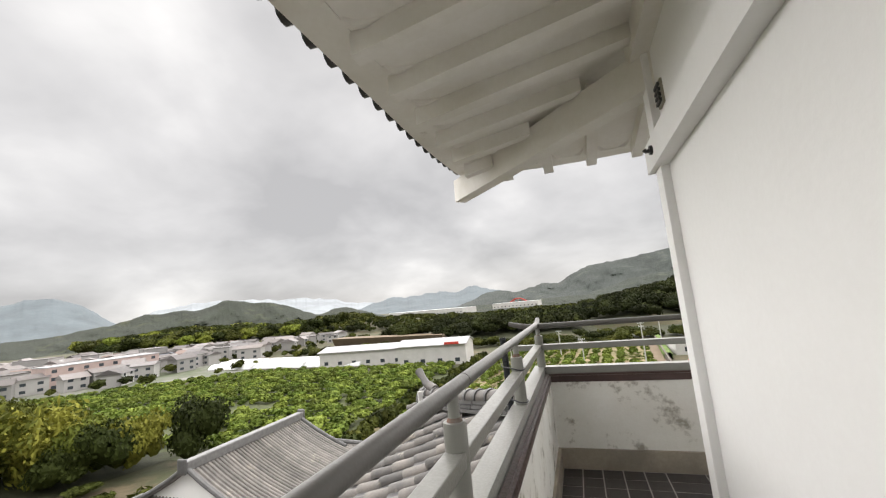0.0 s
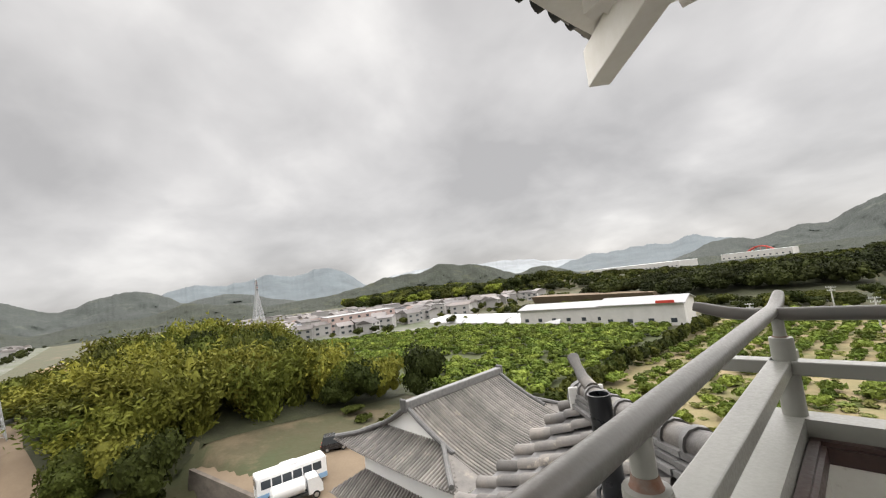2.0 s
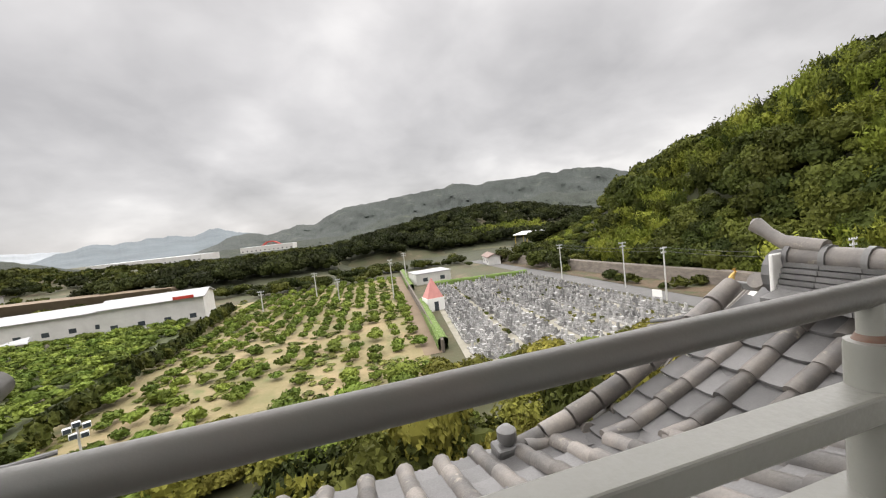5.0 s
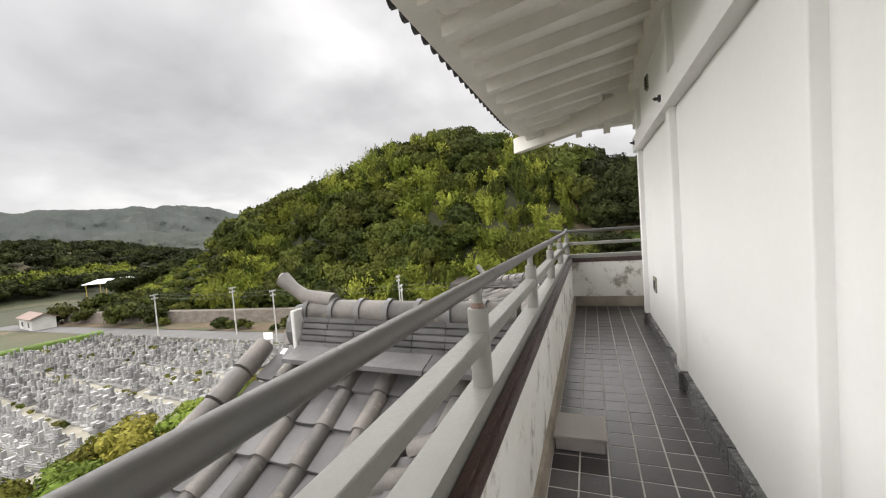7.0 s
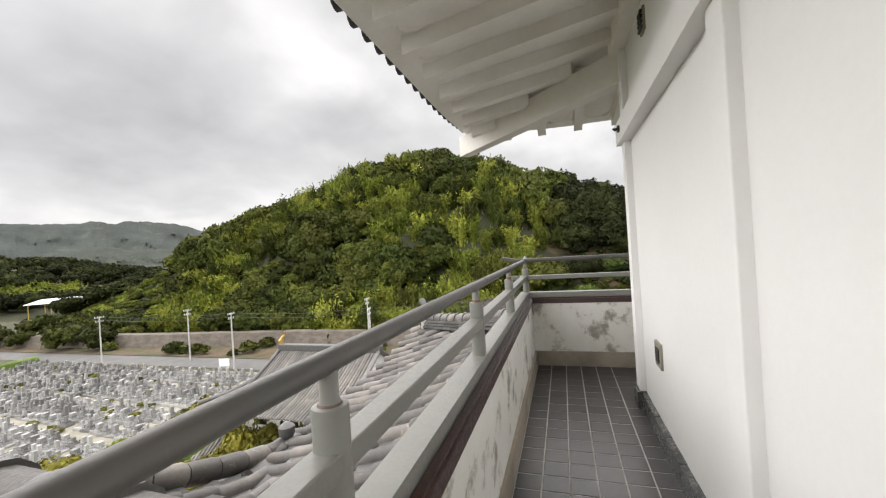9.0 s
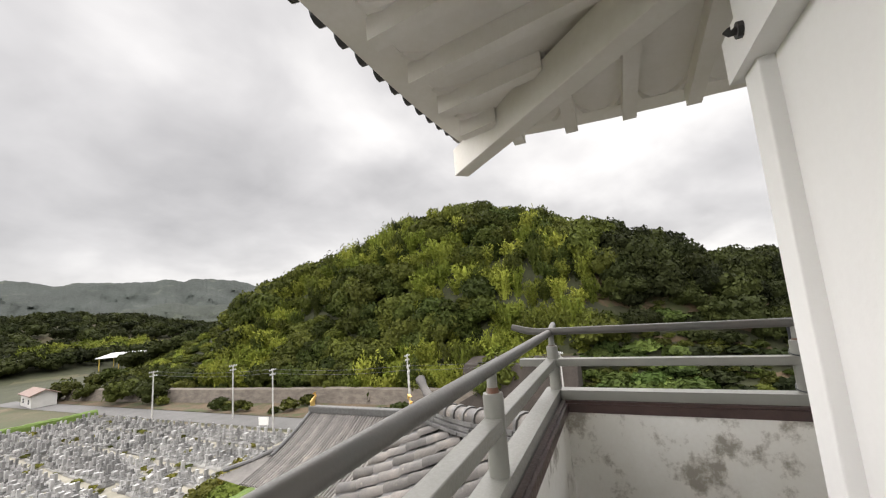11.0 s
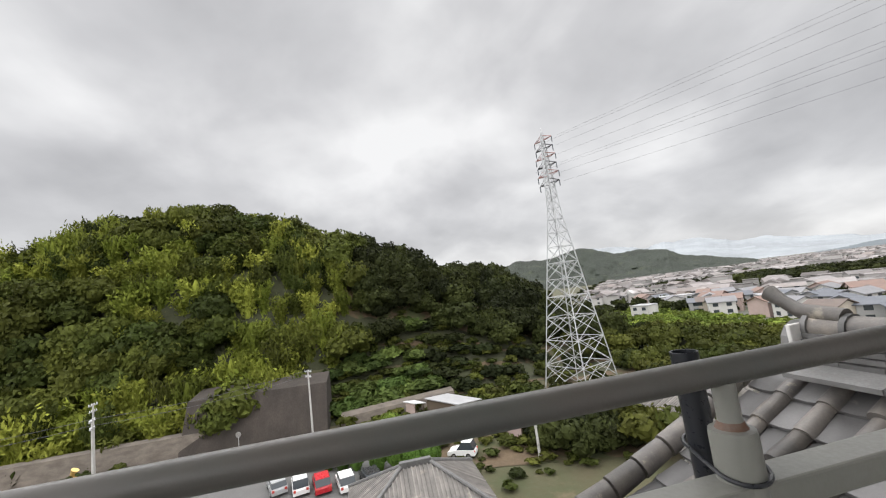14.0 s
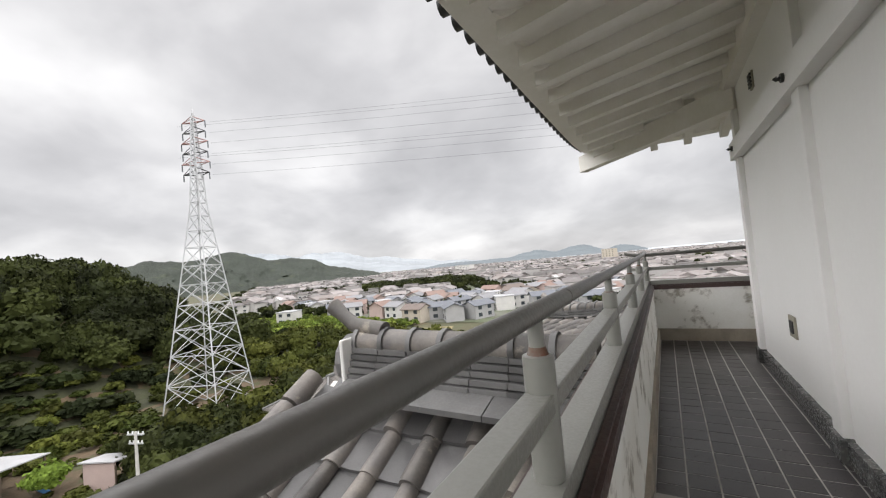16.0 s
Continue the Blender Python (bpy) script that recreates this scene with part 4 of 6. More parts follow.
# dark broadleaf tint, lowered further to stand in for deep shade
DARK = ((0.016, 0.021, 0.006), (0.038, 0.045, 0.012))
MIXED = ((0.028, 0.038, 0.008), (0.075, 0.08, 0.016))
BAMBOO = ((0.12, 0.15, 0.022), (0.235, 0.25, 0.042))
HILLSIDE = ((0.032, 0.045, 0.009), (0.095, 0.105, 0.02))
CITRUS = ((0.095, 0.14, 0.025), (0.185, 0.225, 0.044))
GROVE = ((0.08, 0.1, 0.017), (0.215, 0.205, 0.036))
YELLOWED = ((0.115, 0.12, 0.024), (0.215, 0.19, 0.036))


def scatter(x0, x1, y0, y1, step, keep):
    out = []
    for i in range(int((x1 - x0) / step)):
        for j in range(int((y1 - y0) / step)):
            x = x0 + step * (i + rng.uniform(-0.45, 0.45) + 0.5)
            y = y0 + step * (j + rng.uniform(-0.45, 0.45) + 0.5)
            if keep(x, y):
                out.append((x, y))
    return out


plants = []
steep = scatter(76, 126, -20, 190, 3.4, lambda x, y: land(x, y) > GROUND + 0.35 and x > 79 - 0.1 * max(0, y - 60) and (y < 112 or x > 0.81 * y))
gentle = scatter(76, 196, -78, 190, 4.6, lambda x, y: land(x, y) > GROUND + 0.35 and x > 79 and (y < 112 or x > 0.81 * y) and (x < 160 or y < 10) and (x > 126 or y < -20))
for x, y in steep + gentle:
    n = noise.noise(Vector((x * 0.028, y * 0.028, 4.0))) + 0.35 * noise.noise(Vector((x * 0.1, y * 0.1, 1.0)))
    low = (land(x, y) < GROUND + 7 and -25 < y < 14) or (y < -8 and x < 104 + 0.25 * (y + 8))
    if low and y < -14 and rng.uniform() < 0.3:
        continue
    if low:
        # shrubs south of y = -12 carry painted shade as a darker tint
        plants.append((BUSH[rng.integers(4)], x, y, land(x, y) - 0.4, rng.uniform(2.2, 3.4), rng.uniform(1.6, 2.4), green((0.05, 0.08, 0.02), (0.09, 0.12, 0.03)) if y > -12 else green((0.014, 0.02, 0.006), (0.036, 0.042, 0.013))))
    elif n > 0.0 and x < 172 and y > -2:
        plants.append((PLUME[rng.integers(4)], x, y, land(x, y) - 1.5, rng.uniform(2.6, 4.4), rng.uniform(3.8, 7.2), green(*(BAMBOO if rng.uniform() < 0.72 else HILLSIDE))))
    else:
        r = rng.uniform(2.6, 5.2)
        # south of y = 0 the darker leaf tint stands in for the hill's shade
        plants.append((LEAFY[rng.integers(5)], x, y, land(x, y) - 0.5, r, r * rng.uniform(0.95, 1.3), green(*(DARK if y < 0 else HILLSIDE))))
for x, y in scatter(76, 165, 108, 196, 3.0, lambda x, y: 0.45 * y < x < 0.83 * y and land(x, y) > GROUND + 0.2 and not (100 < x < 150 and y > 186)):
    r = rng.uniform(1.6, 2.6)
    plants.append((LEAFY[rng.integers(5)], x, y, land(x, y) - 0.5, r, r * rng.uniform(0.7, 1.0), green(*(HILLSIDE if rng.uniform() < 0.7 else BAMBOO))))
thicket("hill_forest", "bamboo and broadleaf forest covering the steep hill", plants)

plants = []
for x, y in scatter(-122, -57, -14, 58, 4.6, lambda x, y: y < 44 + 0.25 * (x + 60) and not (-66 < x < -36 and 4 < y < 30) and y > 5 + 0.17 * x and not (-112 < x < -50 and y < -3 + 0.1 * (x + 60))):
    n = noise.noise(Vector((x * 0.04, y * 0.04, 9.0)))
    if n > -0.05 and y < 34 - 0.2 * (x + 60) and x < -66:
        plants.append((FINEPLUME[rng.integers(3)], x, y, land(x, y) - 1, rng.uniform(4.6, 6.2), rng.uniform(6.0, 7.6) * (0.72 if y < 0 else 1.0), green(*GROVE)))
    else:
        r = rng.uniform(2.8, 4.2)
        plants.append((DENSE[rng.integers(3)], x, y, land(x, y) - 0.5, r, r * rng.uniform(1.1, 1.7), green(*(GROVE if rng.uniform() < 0.45 else HILLSIDE))))
thicket("bamboo_grove", "yellow-green bamboo grove mixed with dark broadleaf trees", plants)

plants = [(BROAD[rng.integers(5)], x, y, land(x, y) - 0.5, r, r * rng.uniform(0.9, 1.15), green(*DARK))
          for x, y in scatter(-140, 190, 168, 310, 7.5, lambda x, y: land(x, y) > GROUND + 1.2) for r in (rng.uniform(4.0, 6.0),)]
thicket("valley_woods", "dark green broadleaf woods across the valley", plants)
plants = [(BROAD[rng.integers(5)], x, y, land(x, y) - 0.5, r, r, green(*(MIXED if rng.uniform() < 0.75 else BAMBOO)))
          for x, y in scatter(-600, -250, 220, 450, 12, lambda x, y: land(x, y) > GROUND + 1.5) for r in (rng.uniform(6, 9),)]
plants += [(BROAD[rng.integers(5)], x, y, land(x, y) - 0.5, r, r, green(*DARK)) for x, y in scatter(-420, 120, 300, 520, 14, lambda x, y: land(x, y) > GROUND + 1.5 and not (-270 < x < 0 and y > 330)) for r in (rng.uniform(4, 6),)]
plants += [(TINY[rng.integers(4)], x, y, land(x, y) - 0.5, r, r, green(*MIXED)) for x, y in scatter(-300, 20, 312, 455, 7, lambda x, y: rng.uniform() < 0.85) for r in (rng.uniform(2.5, 4.2),)]
plants += [(PLUME[rng.integers(4)], x, y, land(x, y) - 1, 6.0, 6.5, green(*BAMBOO)) for x, y in scatter(95, 190, 240, 330, 8, lambda x, y: y > 240 + 0.3 * (x - 95))]
plants += [(BROAD[rng.integers(5)], x, y, land(x, y) - 1, 7.0, 7.0, green(*DARK)) for x, y in scatter(20, 330, 330, 520, 13, lambda x, y: land(x, y) > GROUND + 1)]
thicket("distant_woods", "wooded hillsides with patches of pale bamboo", plants)

plants = []
for row in range(15):
    for j in range(41):
        x, y = -33 + 3.5 * row + 0.085 * (2.7 * j), 42 + 2.7 * j + rng.uniform(-0.5, 0.5)
        if rng.uniform() < 0.86 and y < 150 and x < 9 + 0.1 * (y - 34) and not (rng.uniform() < 0.35 and y < 80):
            r = rng.uniform(0.85, 1.5)
            plants.append((BUSH[rng.integers(4)], x + rng.uniform(-0.3, 0.3), y, land(x, y) - 0.15, r, r * rng.uniform(0.75, 1.0), green(*CITRUS)))
for x, y in scatter(-34, 20, 41, 150, 1.5, lambda x, y: x < 9 + 0.1 * (y - 34) and noise.noise(Vector((x * 0.13, y * 0.09, 6))) > -0.05 and rng.uniform() < 0.6):
    plants.append((TINY[rng.integers(4)], x, y, GROUND - 0.1, rng.uniform(0.5, 1.0), rng.uniform(0.15, 0.4), green((0.1, 0.13, 0.03), (0.2, 0.2, 0.06))))
for x, y in scatter(-170, -37, 44, 122, 2.9, lambda x, y: y < 128 + 0.9 * (x + 112) and (noise.noise(Vector((x * 0.06, y * 0.06, 2))) > -0.14 or y > 74)):
    r = rng.uniform(1.2, 1.8)
    plants.append((BUSH[rng.integers(4)], x, y, land(x, y) - 0.2, r, r * 0.8, green(*CITRUS)))
for j in range(46):
    plants.append((BUSH[rng.integers(4)], -34 + 0.05 * j, 48 + 1.7 * j, GROUND - 0.2, 1.7, rng.uniform(1.5, 2.6), green(*MIXED)))
thicket("citrus_orchard", "rows of round dark green citrus bushes", plants, "orchard")

plants = []
for x, y in scatter(-14, 33, 17, 29, 3.1, lambda x, y: True):
    r = rng.uniform(2.3, 3.4)
    kind = YELLOWED if (x + y) % 7 < 3.4 else MIXED
    plants.append((DENSE[rng.integers(3)], x, y, GROUND - 0.3, r, rng.uniform(3.6, 5.4) * (0.7 if x < -4 else 1.0), green(*kind)))
for x, y in scatter(-30, 50, 33, 52, 2.9, lambda x, y: (y < 46 + 0.25 * x or y < 42) if x < 13 else 38.5 < y < 45.5):
    r = rng.uniform(1.4, 2.5)
    plants.append((LEAFY[rng.integers(5)], x, y, GROUND - 0.3, r, r * rng.uniform(0.8, 1.1), green(*(YELLOWED if noise.noise(Vector((x * 0.12, y * 0.12, 8))) > 0 else CITRUS))))
thicket("castle_shrubs", "yellowing shrubs and small trees below the castle", plants, "shrubs")
plants = [(BROAD[rng.integers(5)], x, y, land(x, y) - 0.4, r, r * 1.1, green(*MIXED)) for x, y in scatter(40, 112, -82, -22, 5.0, lambda x, y: not (62 < x < 79 and -43 < y < -27) and not (x < 62 and y > -26) and (y < -46 or x < 61)) for r in (rng.uniform(2.0, 3.6),)]
plants += [(BUSH[rng.integers(4)], x, y, land(x, y) - 0.2, r, r * 0.8, green(*MIXED)) for x, y in scatter(56, 112, -44, 8, 4.5, lambda x, y: x > 74 or y < -20) for r in (rng.uniform(1.0, 2.0),)]
plants += [(BUSH[rng.integers(4)], x, y, GROUND - 0.3, r, r * 0.9, green(*CITRUS)) for x, y in scatter(80, 185, -130, -70, 3.4, lambda x, y: -y > 52 + 0.18 * x and -y < 84 + 0.3 * x and not (x < 100 and y > -104)) for r in (rng.uniform(1.3, 2.0),)]
plants += [(TINY[rng.integers(4)], x, y, GROUND - 0.4, r, r, green(*DARK)) for x, y in scatter(-300, 800, -900, -112, 9, lambda x, y: x < 90 - 1.35 * y and rng.uniform() < 0.16 + 0.5 * (noise.noise(Vector((x * 0.012, y * 0.012, 5))) > 0.12)) for r in (rng.uniform(1.8, 4.2),)]
plants += [(TINY[rng.integers(4)], x, y, land(x, y) - 0.4, r, r, green(*DARK)) for x, y in scatter(-700, -140, -280, -34, 10, lambda x, y: rng.uniform() < 0.3) for r in (rng.uniform(1.8, 4.5),)]
plants += [(TINY[rng.integers(4)], x, y, land(x, y) - 0.4, r, r, green(*MIXED)) for x, y in scatter(-460, -130, 70, 300, 9, lambda x, y: rng.uniform() < 0.25 and y > 70 + 0.9 * (x + 180)) for r in (rng.uniform(1.8, 3.5),)]
plants += [(BROAD[rng.integers(5)], x, y, GROUND - 0.4, r, 0.8 * r, green(*DARK)) for x, y in scatter(150, 260, -330, -230, 9, lambda x, y: (x - 200) ** 2 / 55 ** 2 + (y + 280) ** 2 / 40 ** 2 < 1) for r in (rng.uniform(5, 8),)]
plants += [(BUSH[rng.integers(4)], x, y, land(x, y) - 0.3, r, r * 0.8, green(*MIXED)) for x, y in scatter(-64, -36, -14, 30, 4, lambda x, y: not (-66 < x < -37 and 4 < y < 29) and not (x < -52 and -22 < y < -1)) for r in (rng.uniform(1.2, 2.2),)]
plants += [(BROAD[rng.integers(5)], x, y, GROUND - 0.4, r, r, green(*MIXED)) for x, y in scatter(66, 110, 110, 165, 7, lambda x, y: True) for r in (rng.uniform(3, 4.5),)]
plants += [(BUSH[rng.integers(4)], x, y, land(x, y) - 0.25, r, r * rng.uniform(0.5, 0.9), green(*(MIXED if rng.uniform() < 0.6 else HILLSIDE))) for x, y in scatter(-62, -8, -30, 34, 3.4, lambda x, y: not (-66 < x < -37 and 4 < y < 29) and not (x < -52 and -22 < y < -1) and not (-33 < x < -13 and -7 < y < 31) and not (-10 < x and y < 12)) for r in (rng.uniform(0.8, 1.9),)]
plants += [(BUSH[rng.integers(4)], x, y, land(x, y) - 0.25, r, r * rng.uniform(0.5, 0.9), green(*HILLSIDE)) for x, y in scatter(72, 100, -30, 30, 2.8, lambda x, y: x > 78 or y < 4) for r in (rng.uniform(0.9, 1.8),)]
plants += [(BUSH[rng.integers(4)], x, y, land(x, y) - 0.25, r, r * rng.uniform(0.4, 0.8), green(*MIXED)) for x, y in scatter(54, 76, -32, -3, 3.0, lambda x, y: rng.uniform() < 0.6 and not (62 < x < 74 and -17 < y < -5)) for r in (rng.uniform(0.6, 1.4),)]
plants += [(BROAD[rng.integers(5)], x, y, land(x, y) - 0.25, r, r * rng.uniform(0.7, 1.0), green(*MIXED)) for x, y in scatter(-140, 56, 150, 178, 4.6, lambda x, y: rng.uniform() < 0.75 and not (14 < x < 50 and y < 165) and not (x < -30 and y < 160)) for r in (rng.uniform(1.6, 3.6),)]
plants += [(BUSH[rng.integers(4)], x, y, land(x, y) - 0.25, r, r * rng.uniform(0.6, 1.1), green(*MIXED)) for x, y in scatter(65, 80, 34, 150, 2.9, lambda x, y: x > 76.5 - 0.08 * max(0, y - 60) or rng.uniform() < 0.22) for r in (rng.uniform(0.9, 2.2),)]
plants += [(LEAFY[rng.integers(5)], x, y, GROUND - 0.4, r, r * rng.uniform(0.9, 1.2), green(*DARK)) for x, y in scatter(47, 62, -36, -18, 3.4, lambda x, y: x < 60 or y < -24) for r in (rng.uniform(2.0, 3.2),)]
plants += [(LEAFY[rng.integers(5)], 62.5, -14.5, GROUND - 0.2, 2.0, 2.3, (0.13, 0.19, 0.03)), (LEAFY[1], 70.5, -2.0, GROUND - 0.2, 1.6, 1.8, (0.12, 0.17, 0.03))]
plants += [(TINY[rng.integers(4)], x, y, land(x, y) - 0.15, r, r * 0.6, green(*MIXED)) for x, y in scatter(44, 80, -34, 6, 2.0, lambda x, y: rng.uniform() < 0.5 and (x > 66 or y < -8) and not (63 < x < 74 and -17 < y < -5)) for r in (rng.uniform(0.5, 1.1),)]
plants += [(BUSH[rng.integers(4)], x, y, land(x, y) - 0.2, r, r * rng.uniform(0.6, 1.0), green(*(CITRUS if rng.uniform() < 0.4 else MIXED))) for x, y in scatter(-62, -38, -2, 9, 2.4, lambda x, y: y < 11.0 + 0.2 * (x + 37) and rng.uniform() < 0.55) for r in (rng.uniform(0.8, 1.6),)]
plants += [(LEAFY[rng.integers(5)], x, y, land(x, y) - 0.4, r, r * rng.uniform(0.8, 1.2), green(*(MIXED if rng.uniform() < 0.6 else HILLSIDE))) for x, y in scatter(-122, -70, -30, 2, 3.6, lambda x, y: not (-12.5 + 0.19 * (x + 90) - 2 < y < -9 + 0.25 * (x + 90) + 2) and not (x > -80 and y < -13) and rng.uniform() < 0.8) for r in (rng.uniform(1.4, 2.8),)]
thicket("valley_trees", "scattered dark green trees and bushes of the valley", plants)

HEDGE = material("clipped_hedge", (0.13, 0.2, 0.035), 0.8, (0.08, 0.13, 0.025), 2.0, 9.0, 0.8, amount=0.9, depth=0.15)


def hedge(a, b, tall, wide):
    a, b = Vector((*a, 0)), Vector((*b, 0))
    n = max(3, int((b - a).length / 0.9))
    side = (b - a).normalized().cross(Vector((0, 0, 1))) * wide / 2
    shape, rows = Shape(), []
    for i in range(n + 1):
        p = a.lerp(b, i / n)
        z = land(p.x, p.y) - 0.1
        q = lambda: random.uniform(-0.12, 0.12)
        rows.append([p + side * (1 + q()) + Vector((0, 0, z)), p + side * (1 + q()) + Vector((0, 0, z + tall * 0.8 + q())), p + side * 0.5 + Vector((0, 0, z + tall + q())), p - side * 0.5 + Vector((0, 0, z + tall + q())), p - side * (1 + q()) + Vector((0, 0, z + tall * 0.8 + q())), p - side * (1 + q()) + Vector((0, 0, z))])
    shape.grid(rows)
    return solid("hedge", shape, HEDGE, "clipped bright green hedge", "hedge", group="cemetery hedges")


hedge((26, 117), (57, 112), 1.6, 1.6)
hedge((20, 116), (25, 160), 2.0, 2.0)
hedge((13.5, 57), (17.5, 90), 2.2, 1.6)
hedge((18, 37), (52, 36), 2.6, 2.6)

# ---------------------------------------------------------------- castle turrets
GOLD = material("gilded_ornament", (0.75, 0.52, 0.18), 0.35, None, 10, 60, 0.1, metal=0.8)
TURRET_X = 7.4


def slope_z(x):
    return -0.62 * abs(x) + 0.028 * x * x


def turret(x, y, z, rz, label, gilded):
    t = thing("castle_turret", label, "castle turret", (x, y, z), rz, group="castle turrets")
    half, end = 5.2, 7.6
    deck = Shape()
    xs = [TURRET_X * (i / 10 - 1) for i in range(21)]
    deck.grid([[(q, s, slope_z(q) - 0.1) for q in xs] for s in (-half, 0, half)])
    part("roof", deck, FARTILE, t)
    for sign in (-1, 1):
        skirt, rows = Shape(), []
        for i in range(7):
            a = i / 6
            q = 3.6 + (TURRET_X - 3.6) * a
            rows.append([(-q + 2 * q * j / 10, sign * (half - 0.6 + (end - half + 0.6) * a), slope_z(q) - 0.1 + (0.25 * abs(j / 5 - 1) ** 3 * a)) for j in range(11)])
        skirt.grid(rows)
        skirt.add([(sx * TURRET_X, sign * half, slope_z(TURRET_X) - 0.1) for sx in (-1,)] + [(-3.6, sign * half, slope_z(3.6) - 0.1), (-TURRET_X, sign * end, slope_z(TURRET_X) + 0.15)], [(0, 1, 2)])
        skirt.add([(TURRET_X, sign * half, slope_z(TURRET_X) - 0.1), (3.6, sign * half, slope_z(3.6) - 0.1), (TURRET_X, sign * end, slope_z(TURRET_X) + 0.15)], [(0, 1, 2)])
        part("hip_skirt", skirt, FARTILE, t)
    tiles = Shape()
    for i in range(39):
        s = -half + 2 * half * i / 38
        for sign in (-1, 1):
            tiles.tube([(sign * q, s, slope_z(q) - 0.05) for q in (0.2, 1.8, 3.5, 5.2, TURRET_X)], 0.085, 6)
    for sign in (-1, 1):
        for i in range(49):
            q = -TURRET_X + 2 * TURRET_X * i / 48
            a0 = max(0.0, (abs(q) - 3.6) / (TURRET_X - 3.6))
            pts = []
            for a in (a0, (a0 + 1) / 2, 1.0):
                w = 3.6 + (TURRET_X - 3.6) * a
                pts.append((q, sign * (half - 0.6 + (end - half + 0.6) * a), slope_z(w) - 0.05 + 0.25 * (abs(q) / w) ** 3 * a))
            tiles.tube(pts, 0.085, 6)
    part("roof_tiling", tiles, FARTILE, t, kind="stuff")
    part("ridge", Shape().box(-0.3, -half - 0.2, -0.15, 0.3, half + 0.2, 0.45, None, 0.08), RIDGE, t)
    for sign in (-1, 1):
        part("gable", Shape().prism([(q, sign * (half - 0.5), slope_z(q) - 0.15) for q in (-3.5, -1.7, 0, 1.7, 3.5)] + [(0, sign * (half - 0.5), -2.2)], (0, sign * 0.1, 0)), PLASTER, t, "white plastered gable")
        for sx in (-1, 1):
            part("verge", Shape().tube([(sx * q, sign * half, slope_z(q) + 0.06) for q in (0.1, 1.5, 3.0, 4.6)], 0.16, 8), RIDGE, t)
            part("hip", Shape().tube([(sx * (3.7 + 3.2 * a), sign * (half + (end - half) * a), slope_z(3.7 + 3.2 * a) + 0.12 + 0.25 * a ** 3) for a in (0, 0.5, 1.0)], 0.17, 8), RIDGE, t)
        if gilded:
            fish = Shape().tube([(0, sign * (half - 0.1), 0.4), (0, sign * (half - 0.05), 0.75), (0, sign * (half - 0.2), 1.0), (0, sign * (half - 0.45), 1.3), (0, sign * (half - 0.3), 1.55)], [0.2, 0.24, 0.17, 0.1, 0.2], 8)
            part("roof_ornament", fish, GOLD, t, "gilded fish-shaped ridge ornament")
        else:
            part("end_tile", Shape().box(-0.35, sign * (half + 0.15), -0.3, 0.35, sign * (half + 0.35), 0.65, None, 0.1), RIDGE, t)
    drop = GROUND - z
    part("upper_wall", Shape().box(-5.4, -6.0, -6.2, 5.4, 6.0, -2.95), PLASTER, t)
    low = Shape()
    for sx, sy in ((1, 0), (-1, 0), (0, 1), (0, -1)):
        a, b, c, d = (5.4, 6.0, 7.6, 8.2)
        if sx:
            low.add([(sx * a, -b, -5.4), (sx * a, b, -5.4), (sx * c, d, -6.9), (sx * c, -d, -6.9)], [(0, 1, 2, 3)])
            for i in range(52):
                s = -d + 2 * d * i / 51
                low.tube([(sx * (a + max(0, abs(s) - b)), s, -5.34 - 0.68 * max(0, abs(s) - b)), (sx * c, s, -6.84)], 0.085, 5)
        else:
            low.add([(-a, sy * b, -5.4), (a, sy * b, -5.4), (c, sy * d, -6.9), (-c, sy * d, -6.9)], [(0, 1, 2, 3)])
            for i in range(48):
                s = -c + 2 * c * i / 47
                low.tube([(s, sy * (b + max(0, abs(s) - a)), -5.34 - 0.68 * max(0, abs(s) - a)), (s, sy * d, -6.84)], 0.085, 5)
    part("lower_roof", low, FARTILE, t)
    part("lower_wall", Shape().box(-6.3, -6.9, drop, 6.3, 6.9, -6.3), PLASTER, t)
    for sx in (-1, 1):
        for j in range(3):
            part("window", Shape().box(sx * 5.38, -3.6 + 3 * j, -4.6, sx * 5.44, -2.6 + 3 * j, -3.4), IRON, t)
    return t


turret(-24.8, 21.0, -7.0, 0, "white castle turret with weathered grey hip-and-gable tile roof", False)
turret(33.0, 21.5, -7.0, 0, "white castle turret with grey tile roof and gilded ridge ornaments", True)


